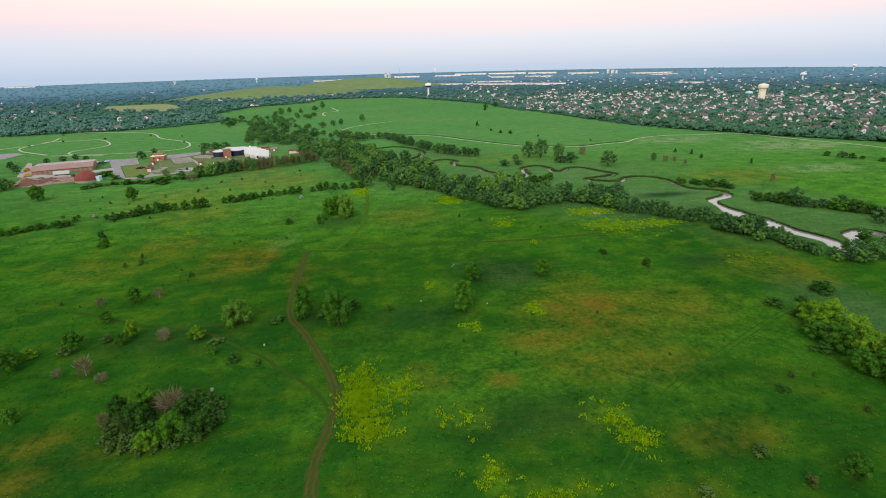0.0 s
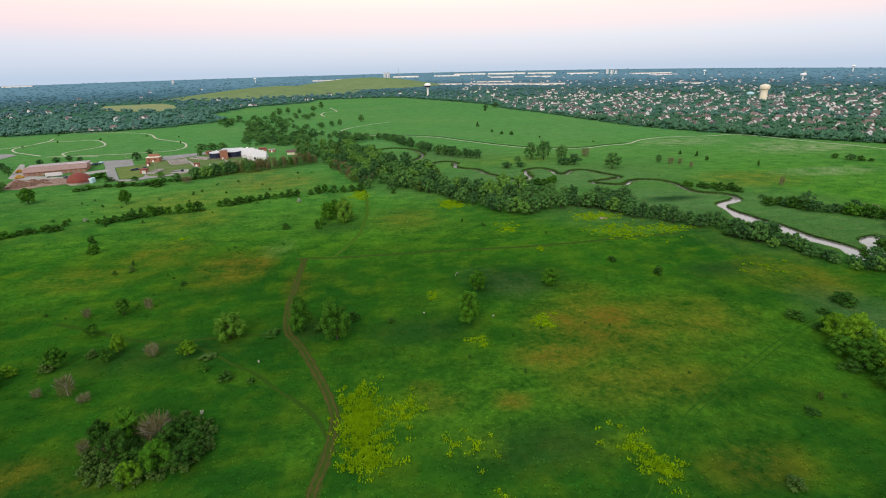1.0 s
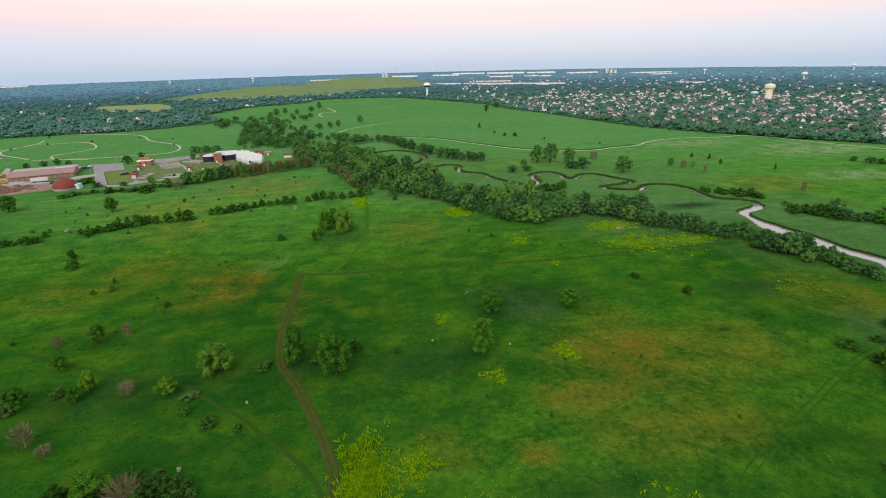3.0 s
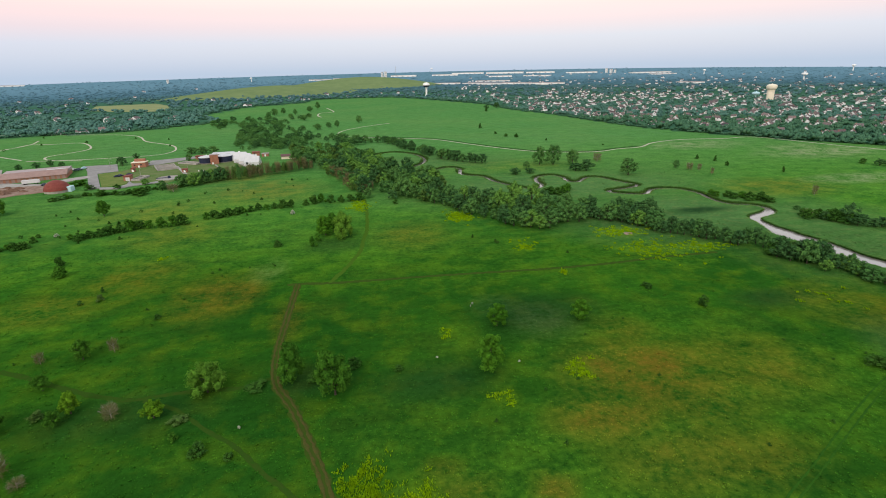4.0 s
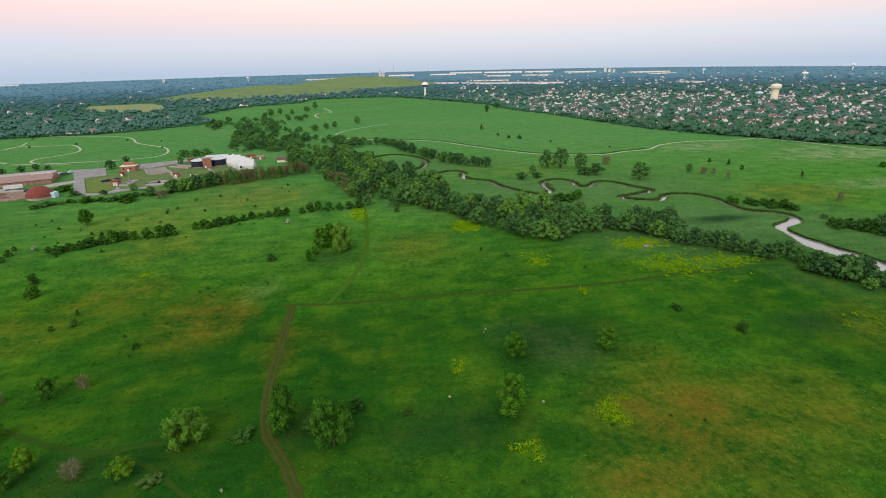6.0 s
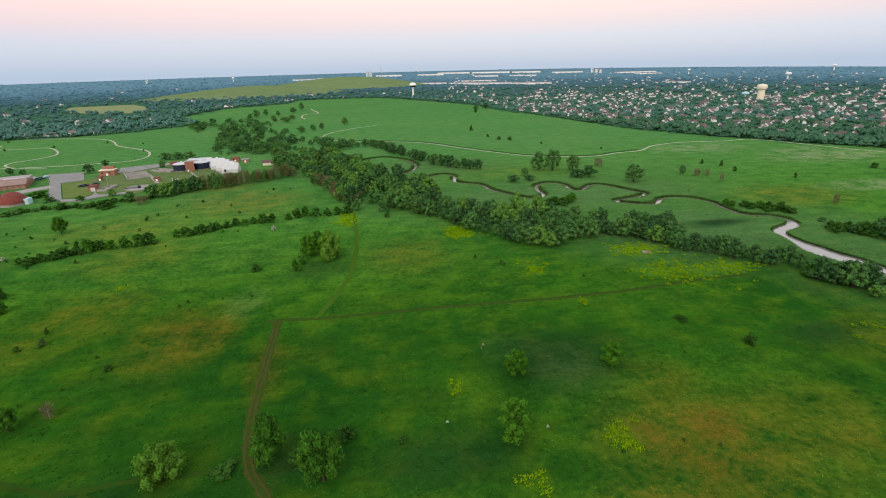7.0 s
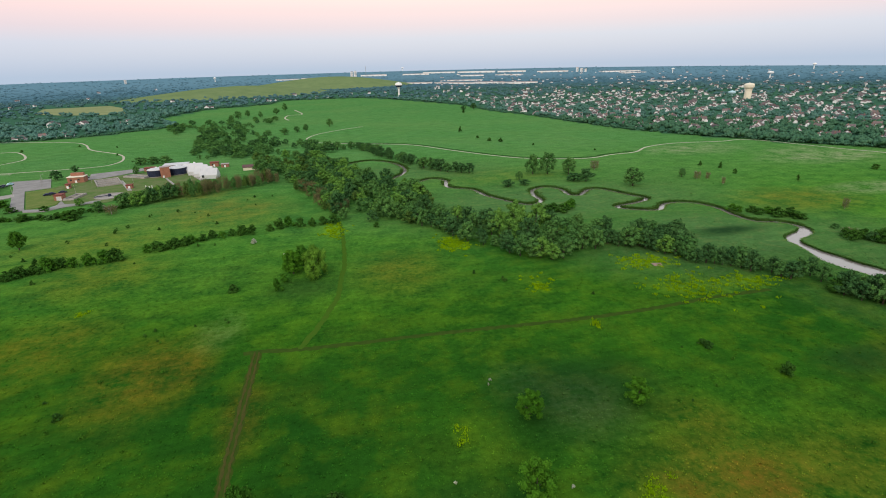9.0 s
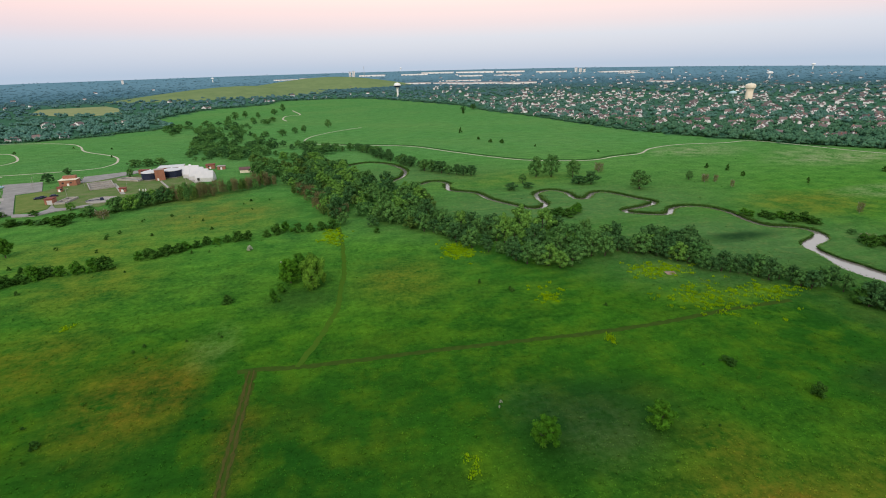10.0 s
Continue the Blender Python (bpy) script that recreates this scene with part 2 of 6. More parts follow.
M_TEAL = plain("pale_blue_paint", (0.35, 0.55, 0.62), (0.5, 0.68, 0.72), 0.3, 0.6)
M_GLASS = plain("dark_glass", (0.02, 0.025, 0.03), (0.05, 0.055, 0.06), 0.5, 0.15)
M_YELLOWPAINT = plain("machine_yellow", (0.38, 0.21, 0.04), (0.46, 0.27, 0.06), 0.5, 0.5)
M_TYRE = plain("rubber", (0.02, 0.02, 0.02), (0.04, 0.04, 0.04), 2.0, 0.9)
M_CARS = plain("car_paint", (0.05, 0.07, 0.10), (0.10, 0.12, 0.16), 0.5, 0.35, random=0.4)
M_WALLS = plain("house_siding", (0.74, 0.75, 0.76), (0.93, 0.93, 0.93), 0.09, 0.8, random=0.15)
M_ROOFS = plain("house_shingles", (0.105, 0.100, 0.106), (0.215, 0.158, 0.144), 0.06, 0.85, random=0.5)
M_HILL = plain("grassed_mound", (0.130, 0.190, 0.080), (0.175, 0.235, 0.102), 0.02, 0.95)
M_STRAW = plain("straw_field", (0.190, 0.225, 0.105), (0.260, 0.285, 0.140), 0.02, 0.95)
M_WATER, nt_w, bs_w = material("creek_water", 0.14)
bs_w.inputs["Base Color"].default_value = (0.20, 0.18, 0.16, 1)
bs_w.inputs["Specular IOR Level"].default_value = 0.9
bs_w.inputs["IOR"].default_value = 2.3
bumped(nt_w, bs_w, noise_tex(nt_w, 1.2, 3, 0.5, place_of(nt_w)), 0.08, 0.04)


# ---------------------------------------------------------------- helpers for meshes
def part(name, bm, mat, parent, label=""):
    """Links a bmesh as one mesh object under a thing or a part."""
    me = bpy.data.meshes.new(name)
    bm.to_mesh(me)
    bm.free()
    me.materials.append(mat)
    ob = new(name, me)
    ob.parent = parent
    return tagged(ob, label)


def share(name, me, parent, m=None):
    ob = new(name, me)
    ob.parent = parent
    if m is not None:
        ob.matrix_local = m
    return ob


def array_mesh(name, verts, faces, mat, smooth=False):
    me = bpy.data.meshes.new(name)
    me.from_pydata(verts.tolist() if hasattr(verts, "tolist") else verts, [], faces.tolist() if hasattr(faces, "tolist") else faces)
    me.materials.append(mat)
    if smooth:
        me.shade_smooth()
    return me


def box(bm, x0, y0, z0, x1, y1, z1, bevel=0.0):
    m = Matrix.Translation(((x0 + x1) / 2, (y0 + y1) / 2, (z0 + z1) / 2)) @ Matrix.Diagonal((x1 - x0, y1 - y0, z1 - z0, 1))
    made = bmesh.ops.create_cube(bm, size=1, matrix=m)["verts"]
    if bevel:
        edges = list({e for v in made for e in v.link_edges})
        bmesh.ops.bevel(bm, geom=edges, offset=bevel, segments=1, affect="EDGES")
    return bm


def lathe(bm, profile, n=32, cx=0.0, cy=0.0):
    """Turns (radius, height) pairs round the upright axis."""
    rows = [[bm.verts.new((cx + r * math.cos(i * math.tau / n), cy + r * math.sin(i * math.tau / n), z)) for i in range(n)] for r, z in profile]
    for a, b in zip(rows, rows[1:]):
        for i in range(n):
            bm.faces.new((a[i], a[(i + 1) % n], b[(i + 1) % n], b[i]))
    for row, flip in ((rows[0], True), (rows[-1], False)):
        bm.faces.new(row[::-1] if flip else row)
    return bm


def thing(name, x, y, z=0.0, turn=0.0, label="", category="", group="", kind=""):
    ob = new(name)
    ob.empty_display_size = 0.5
    ob.matrix_basis = pose(x, y, z, 0, 0, turn)
    return tagged(ob, label, category, group, kind)


def curve_points(pts, step):
    """Evenly spaced points on a smooth curve through pts."""
    p = np.array(pts, float)
    p = np.vstack([2 * p[0] - p[1], p, 2 * p[-1] - p[-2]])
    out = []
    for i in range(1, len(p) - 2):
        n = max(2, int(np.linalg.norm(p[i + 1] - p[i]) / step))
        for k in range(n):
            t = k / n
            out.append(0.5 * (2 * p[i] + (p[i + 1] - p[i - 1]) * t + (2 * p[i - 1] - 5 * p[i] + 4 * p[i + 1] - p[i + 2]) * t * t + (3 * p[i] - p[i - 1] - 3 * p[i + 1] + p[i + 2]) * t ** 3))
    out.append(p[-2])
    return np.array(out)


def ground_z(x, y):
    """Level prairie; past 2.2 km the land is raised, by bearing, to fit the camera's view of the skyline."""
    x, y = np.asarray(x, float), np.asarray(y, float)
    r = np.minimum(np.hypot(x, y), 4950)
    az = np.clip((np.degrees(np.arctan2(x, y)) - 10) / 42, -1.4, 1.4)
    dip = 0.0050 + np.where(az < 0, 0.0040, 0.0078) * az * az
    return np.where(r < 2200, 0.0, H - r * (H / 2200 + (dip - H / 2200) * np.clip((r - 2200) / 2600, 0, 1)))


def distance_to(pts, x, y):
    """Least distance from every (x, y) to a polyline."""
    d = np.full(x.shape, 1e9)
    for a, b in zip(pts, pts[1:]):
        ab = b - a
        t = np.clip(((x - a[0]) * ab[0] + (y - a[1]) * ab[1]) / max(ab @ ab, 1e-9), 0, 1)
        d = np.minimum(d, np.hypot(x - a[0] - t * ab[0], y - a[1] - t * ab[1]))
    return d


def inside(poly, x, y):
    x, y = np.asarray(x, float), np.asarray(y, float)
    hit = np.zeros(x.shape, bool)
    for (ax, ay), (bx, by) in zip(poly, poly[1:] + poly[:1]):
        if ay != by:
            hit ^= ((ay > y) != (by > y)) & (x < (bx - ax) * (y - ay) / (by - ay) + ax)
    return hit


def ribbon(name, pts, width, mat, z=0.04, ragged=0.25, step=2.0, seed=1, edge=0.25):
    """A strip along a curve, slightly crowned, with uneven edges."""
    rng = np.random.RandomState(seed)
    c = curve_points(pts, step)
    tan = np.gradient(c, axis=0)
    tan /= np.linalg.norm(tan, axis=1)[:, None]
    nor = np.stack([-tan[:, 1], tan[:, 0]], 1)
    verts, faces = [], []
    for i in range(len(c)):
        wide = width(*c[i]) if callable(width) else width
        w = np.array([-0.5, -0.3, 0.0, 0.3, 0.5]) * wide
        w[[0, 4]] += rng.uniform(-ragged, ragged, 2) * wide * 0.5
        for k in range(5):
            p = c[i] + nor[i] * w[k]
            verts.append((p[0], p[1], float(ground_z(p[0], p[1])) + z * (edge if k in (0, 4) else 1.0)))
        if i:
            a = (i - 1) * 5
            faces += [(a + k, a + k + 5, a + k + 6, a + k + 1) for k in range(4)]
    return array_mesh(name, verts, faces, mat)


def slab(name, poly, mat, z0, z1, parent=None):
    bm = bmesh.new()
    face = bm.faces.new([bm.verts.new((x, y, z0)) for x, y in poly])
    top = bmesh.ops.extrude_face_region(bm, geom=[face])["geom"]
    bmesh.ops.translate(bm, vec=(0, 0, z1 - z0), verts=[v for v in top if isinstance(v, bmesh.types.BMVert)])
    bmesh.ops.recalc_face_normals(bm, faces=bm.faces)
    return part(name, bm, mat, parent)


# ---------------------------------------------------------------- lines of the plan
# the creek, from its upper loops to the broad lower reach
CREEK = [(13, 599.6), (41.9, 614.2), (62.5, 596.2), (71, 565.3), (66.3, 537), (48.6, 509.9), (52.4, 491.4), (69.2, 495.9), (85.5, 505.6), (95.1, 495.3), (91.7, 471.2), (107.2, 456), (112.6, 432.7), (125.8, 407.4), (134.3, 401.5), (143.4, 409), (145, 424.8), (150, 439), (163.1, 445.7), (170.9, 435.3), (170, 417.8), (177.4, 415.2), (189.4, 426.9), (199.8, 425.1), (208.3, 406.1), (214.2, 390.9), (202.9, 384)]
CREEK += [(184.4, 378.7), (188.6, 370.4), (204.1, 363.8), (215.7, 373.8), (227.7, 375.5), (237.6, 369.2), (242.1, 355.1), (239.6, 339.2), (242, 325.5), (253.8, 318.3), (256.7, 308.8), (250.2, 300.9), (236.5, 294.9), (231.6, 286.9), (227.8, 261.8), (230.8, 247.1), (230.9, 226.8), (234.3, 215.8), (236.1, 205.9), (232.4, 194.5), (238.7, 194.7), (251.5, 203.9), (256.2, 211.3), (268.3, 213.3), (271.3, 198.1), (283.9, 182)]
TRACK_MAIN = [(-15.7, 79.1), (-15.3, 100), (-13, 110), (-11, 125), (-11.9, 131.5), (-14.5, 141), (-19, 154), (-23.5, 166), (-28.5, 176), (-31, 190), (-31, 208), (-30.5, 225), (-30, 240), (-29.7, 253)]
TRACK_EAST = [(-34.1, 253.1), (-29.7, 253.5), (-15, 250.9), (4.8, 249.7), (27.2, 248.6), (54.7, 246.7), (87.7, 244.4), (117.4, 244.3), (143.4, 246), (171.8, 245.6)]
TRACK_NORTH = [(-15.7, 251.1), (-12.7, 258.3), (-9.8, 264.2), (-5.6, 276.2), (-1.4, 290.1), (1.1, 309.9), (3.3, 326.5), (4.4, 364.3), (4.1, 396.8)]
TRACK_WEST = [(-12.6, 119), (-15.9, 126.9), (-21, 134.6), (-26.4, 140.4), (-32.3, 147.9), (-37.6, 153.9), (-43.4, 158.9), (-50.7, 166.3), (-56.7, 171.9), (-66, 177)]
TRACK_LINK = [(-118.1, 203.5), (-104.7, 196.1), (-94.5, 189.8), (-84.9, 184.6), (-74.6, 179.8), (-68.9, 178.2), (-63.2, 178.5), (-55.8, 178.9), (-47.8, 178.6), (-38.6, 177.8), (-30.5, 181)]
RUTS = [(45.1, 76.2), (56.2, 85.2), (70.2, 98.4), (82.6, 108.9), (98.3, 117.1), (118.3, 127.6), (144.6, 140.5), (162.4, 146.8)]
TRAIL_FAR = [(64, 941), (27, 910), (-8, 867), (-23, 822), (-17, 785), (20, 753), (99, 709), (139.6, 646.4), (169.7, 598.7), (199.8, 565.4), (250.6, 545.3), (287.4, 554.8), (318.6, 560.7), (348.8, 584.6), (393, 597), (446, 589), (489, 585), (519, 500), (532, 471), (543.8, 420)]
TRAIL_LOOP = [(-665, 1018), (-555, 994), (-404, 947), (-347, 917), (-320, 882), (-292, 825), (-242, 769), (-223, 726), (-222, 697), (-238, 680), (-310, 674), (-368, 680)]
TRAIL_INNER = [(-494, 753), (-470, 786), (-456, 810), (-453, 845), (-421, 840), (-383, 840), (-343, 775), (-348, 738), (-361, 717), (-358, 697), (-340, 678), (-303, 665)]
TRAIL_WEST = [(-465, 891), (-453, 845), (-457, 781), (-437, 743), (-413, 720), (-378, 690)]
TRAIL_NORTH = [(-62, 1117), (-72, 1167), (-68, 1231), (-41, 1253), (-62, 1385)]
# Edge of the open grassland towards the woods and suburb
OPEN = [(-737, 845), (-662, 943), (-585, 951), (-504, 960), (-377, 979), (-312, 1031), (-262, 1102), (-333, 1279), (-282, 1532), (-151, 1642), (-109, 1815), (141, 1797), (234, 1619), (340, 1316), (348, 1138), (379, 1002), (403, 822), (425, 716), (470, 620), (523, 536), (575, 465), (602, 412)] + [(900, -900), (-900, -900)]

CREEK_LINE = curve_points(CREEK, 3.0)
TRACKS = [curve_points(p, 4.0) for p in (TRACK_MAIN, TRACK_EAST, TRACK_NORTH, TRACK_WEST, RUTS, TRACK_LINK)]


def creek_half(x, y):
    """Half the channel's width: a narrow neck below the bend, then a broad lower reach."""
    return np.interp(y, [190, 215, 235, 266, 276, 286, 299, 312], [3.2, 4.4, 5.4, 5.6, 2.6, 1.8, 3.0, 1.2])


# wildflower patches: centre, two radii, number, height
BLOOMS = [((-3.8, 123.3), 6, 14, 1500, 0.8), ((-1.9, 109.7), 7, 5, 340, 0.8), ((8.6, 126.2), 5, 8, 190, 0.7), ((23.3, 108), 7, 5, 90, 0.7), ((25.3, 87.1), 4, 7, 110, 0.7), ((36.6, 80.1), 10, 2.5, 120, 0.7), ((64, 93.2), 5, 5, 230, 0.7), ((60.7, 101.5), 6, 6, 110, 0.7), ((62.4, 165.2), 4, 6, 130, 0.7), ((37, 156.3), 4, 5, 60, 0.6), ((61.4, 339), 8, 11, 620, 0.9)]
BLOOMS += [((-0.3, 383), 6, 16, 420, 0.9), ((142.5, 255.8), 18, 16, 520, 0.9), ((168.6, 254.9), 14, 8, 300, 0.9), ((143.3, 286.8), 14, 9, 420, 0.9), ((82.7, 277), 8, 10, 90, 0.8), ((176, 192.2), 14, 10, 60, 0.7), ((88.9, 239.2), 1.5, 2.5, 40, 1.2), ((27.1, 197), 4, 5, 40, 0.6), ((83.6, 274.6), 3, 6, 90, 0.7), ((-101.5, 302.8), 3, 3, 40, 0.6)]
# patches of the meadow: centre, two radii, strength
PATCHES = {}
PATCHES["dry"] = [((82.2, 160.8), 22, 18, 1.0), ((60.9, 143.8), 14, 9, 0.95), ((88.7, 147.1), 16, 12, 0.7), ((113.3, 157.8), 22, 16, 0.6), ((73.5, 126.2), 20, 10, 0.6), ((87.2, 123.3), 16, 9, 0.5), ((38, 123.8), 5, 4, 0.8), ((18, 127.1), 7, 4, 0.6), ((13.7, 134), 5, 3, 0.5), ((-63.7, 249.4), 16, 22, 0.7), ((-104.3, 276.4), 20, 22, 0.5), ((-128.8, 249.5), 18, 14, 0.55), ((-109, 346.2), 25, 25, 0.4), ((-69.5, 115.1), 8, 4, 0.5), ((-86.4, 120.4), 9, 5, 0.6), ((-83.8, 107), 9, 5, 0.6)]
PATCHES["dry"] += [((86.4, 89.7), 12, 6, 0.5), ((62.6, 75), 10, 4, 0.3), ((-76.5, 448.1), 40, 40, 0.55), ((-132.1, 400.8), 40, 30, 0.45), ((-52.8, 249.2), 9, 14, 0.7), ((89, 185.9), 9, 8, 0.6), ((185.4, 182.7), 20, 20, 0.5), ((28.3, 310.2), 18, 22, 0.5), ((-30.3, 219.5), 5, 14, 0.6), ((308.2, 358.1), 40, 25, 0.5), ((152.5, 495.1), 60, 30, 0.25), ((-101.6, 509.8), 30, 20, 0.5)]
PATCHES["lush"] = [((91.8, 175.9), 45, 26, 0.7), ((113.9, 148.2), 38, 24, 0.85), ((58.5, 130.1), 40, 24, 0.9), ((137.5, 142.9), 26, 26, 0.7), ((8, 150.6), 22, 14, 0.4), ((29.5, 125), 24, 16, 0.9), ((25.2, 188.2), 14, 14, 0.35), ((38.9, 282.3), 40, 30, 0.5), ((-184.7, 456.2), 60, 30, 0.6), ((-19, 117.7), 7, 7, 0.7), ((79.5, 175.9), 22, 15, 0.3), ((88.3, 105.6), 18, 9, 0.5), ((-43.3, 150.9), 10, 7, 0.3), ((-140.6, 238.3), 30, 20, 0.5), ((178.2, 184.4), 25, 20, 0.35), ((147.2, 254.7), 30, 25, 0.4)]
PATCHES["lush"] += [((-156.5, 298.8), 40, 25, 0.6), ((7.5, 476.2), 60, 20, 0.4), ((407.4, 488.4), 220, 130, 0.9), ((152, 805), 330, 300, 0.9), ((310, 630), 250, 180, 0.9), ((-341, 881), 260, 160, 0.8), ((-232, 1503), 200, 300, 0.8), ((372.6, 296.4), 80, 90, 0.8), ((26.2, 375.5), 70, 40, 0.9), ((55.1, 264.5), 50, 30, 0.4), ((-0.9, 300.1), 60, 40, 0.8), ((-59.6, 330.1), 80, 50, 0.8), ((-110, 400), 90, 50, 0.8), ((111.4, 254.7), 40, 30, 0.35), ((-11.8, 256.1), 25, 16, 0.35)]
PATCHES["marsh"] = [((150.5, 405.4), 110, 50, 1.0), ((198.3, 309.7), 70, 50, 1.0), ((64.5, 543), 80, 40, 0.9), ((248.8, 280.1), 60, 50, 0.8), ((256.2, 232.4), 60, 40, 0.8), ((178, 134), 18, 30, 0.8), ((243.7, 432.4), 60, 40, 0.4)]
# dark wet patches; the creek bank's shade joins this mask in build_ground
PATCHES["sedge_shade"] = [((212.9, 314.9), 21, 6, 1.0), ((18.1, 169.3), 18, 9, 0.5), ((64.1, 204.2), 22, 16, 0.6), ((158.5, 196.4), 16, 8, 0.6), ((-70.5, 171.5), 25, 10, 0.5), ((40.4, 105.6), 22, 8, 0.5), ((-20, 177.8), 12, 8, 0.6), ((-14.6, 301.9), 16, 10, 0.5)]
PATCHES["pale"] = [((384.2, 555.1), 50, 25, 0.9), ((471.9, 474.4), 60, 25, 1.0), ((390.9, 366), 40, 14, 0.8), ((470.9, 512.7), 40, 12, 0.7), ((-44.3, 273.7), 8, 14, 0.2), ((62.2, 198), 12, 12, 0.12), ((48.1, 215.2), 8, 8, 0.1), ((-175.4, 591.6), 34, 16, 0.45), ((-192.9, 557.7), 20, 12, 0.4)]
PATCHES["bloom"] = [(c, rx * 0.85, ry * 0.85, min(0.95 if c[1] > 250 else 0.5, n / (rx * ry) / 7)) for c, rx, ry, n, h in BLOOMS]


def paint(me, x, y):
    """Stores the strength of each kind of patch, and of the painted distance tones, on a mesh's vertices."""
    for name, spots in PATCHES.items():
        v = np.zeros(len(x), np.float32)
        for (cx, cy), rx, ry, s in spots:
            near = (np.abs(x - cx) < rx * 1.7) & (np.abs(y - cy) < ry * 1.7)
            d = np.hypot((x[near] - cx) / rx, (y[near] - cy) / ry)
            v[near] = np.maximum(v[near], s * np.clip(1.5 - d, 0, 1))
        me.attributes.new(name, "FLOAT", "POINT").data.foreach_set("value", v)
    open_land = inside(OPEN, x, y)
    # field grows with distance, so the far meadow's haze lies in its colour
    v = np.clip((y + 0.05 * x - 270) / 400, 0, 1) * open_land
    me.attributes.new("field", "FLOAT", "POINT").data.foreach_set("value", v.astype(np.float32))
    # Near ground darkened by distance, for shade between blades seen from above
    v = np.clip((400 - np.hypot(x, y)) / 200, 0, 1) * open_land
    me.attributes.new("thatch_shade", "FLOAT", "POINT").data.foreach_set("value", v.astype(np.float32))
    # Two distance masks that paint haze into the ground's colour
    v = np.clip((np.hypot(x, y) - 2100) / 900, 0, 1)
    me.attributes.new("distance_haze", "FLOAT", "POINT").data.foreach_set("value", v.astype(np.float32))
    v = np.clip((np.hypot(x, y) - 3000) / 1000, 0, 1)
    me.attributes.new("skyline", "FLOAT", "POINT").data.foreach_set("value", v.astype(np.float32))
    me.attributes.new("wood", "FLOAT", "POINT").data.foreach_set("value", (~open_land).astype(np.float32))


# ---------------------------------------------------------------- ground
def build_ground():
    az = np.radians(np.concatenate([np.arange(-180, -48, 3.0), np.arange(-48, 5, 0.5), np.arange(5, 64, 0.22), np.arange(64, 180, 3.0)]))
    rr = np.concatenate([[0.5], np.arange(20, 240, 4.0), np.arange(240, 640, 1.7), 640 * 1.035 ** np.arange(36), np.arange(2240, 4990, 70.0)])
    na, nr = len(az), len(rr)
    x, y = np.outer(rr, np.sin(az)).ravel(), np.outer(rr, np.cos(az)).ravel()
    z = ground_z(x, y)
    r = np.hypot(x, y)
    near = (x > 20) & (x < 640) & (y > 180) & (y < 620)
    d = distance_to(CREEK_LINE, x[near], y[near])
    z[near] -= 2.2 * np.clip((creek_half(x[near], y[near]) + 1.6 - d) / 1.6, 0, 1)
    i, j = np.meshgrid(np.arange(nr - 1), np.arange(na), indexing="ij")
    k = (j + 1) % na
    faces = np.stack([i * na + j, (i + 1) * na + j, (i + 1) * na + k, i * na + k], -1).reshape(-1, 4)[:, ::-1]
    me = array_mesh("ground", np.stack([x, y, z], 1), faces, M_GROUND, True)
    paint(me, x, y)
    # Channel and bank darkened in the mask to stand for the bank's shadow
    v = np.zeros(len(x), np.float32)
    me.attributes["sedge_shade"].data.foreach_get("value", v)
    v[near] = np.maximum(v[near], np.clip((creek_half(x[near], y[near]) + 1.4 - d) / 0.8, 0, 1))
    me.attributes["sedge_shade"].data.foreach_set("value", v)
    tagged(new("ground", me), "green prairie of mixed grasses with dry orange patches", "ground", kind="structure")


build_ground()
tagged(new("water", ribbon("water", CREEK, lambda x, y: 2 * float(creek_half(x, y)) + 3.0, M_WATER, -0.85, 0.0, 2.5, edge=1.0)), "still creek water mirroring the pale sky", "creek", kind="structure")
for n, pts, w, mat, label in (("track", TRACK_MAIN, 3.1, M_TRACK, "worn earth and grass track across the prairie"), ("track", TRACK_EAST, 2.3, M_MOWN, "narrow mown track through tall grass"),
                              ("track", TRACK_NORTH, 2.2, M_FAINT, "worn grassy track towards the woods"), ("track", TRACK_WEST, 1.3, M_WORN, "faint overgrown track in the grass"), ("track", TRACK_LINK, 1.9, M_WORN, "faint worn track beside a willow"),
                              ("gravel_trail", TRAIL_FAR, 2.2, M_GRAVEL, "pale gravel walking trail across the field"), ("gravel_trail", TRAIL_LOOP, 2.3, M_GRAVEL, "pale gravel trail looping through a field"),
                              ("gravel_trail", TRAIL_INNER, 2.3, M_GRAVEL, "pale gravel trail looping through a field"), ("gravel_trail", TRAIL_WEST, 2.3, M_GRAVEL, "short pale gravel trail in a field"),
                              ("gravel_trail", TRAIL_NORTH, 2.8, M_GRAVEL, "winding pale gravel trail beside trees")):
    tagged(new(n, ribbon(n, pts, w, mat, 0.10 if "gravel" in n else {3.1: 0.05, 2.2: 0.10, 2.3: 0.08}.get(w, 0.03), 0.1 if mat == M_GRAVEL else 0.3, 5.0 if mat == M_GRAVEL else 1.5)), label, "path", kind="structure")
for off in (-0.75, 0.75):
    c = curve_points(TRACK_MAIN, 8.0)
    t = np.gradient(c, axis=0)
    t /= np.linalg.norm(t, axis=1)[:, None]
    tagged(new("wheel_rut", ribbon("wheel_rut", (c + np.stack([-t[:, 1], t[:, 0]], 1) * off).tolist(), 0.7, M_SOIL, 0.13, 0.9, 1.2)), "bare worn soil in a wheel rut", "path", kind="structure")
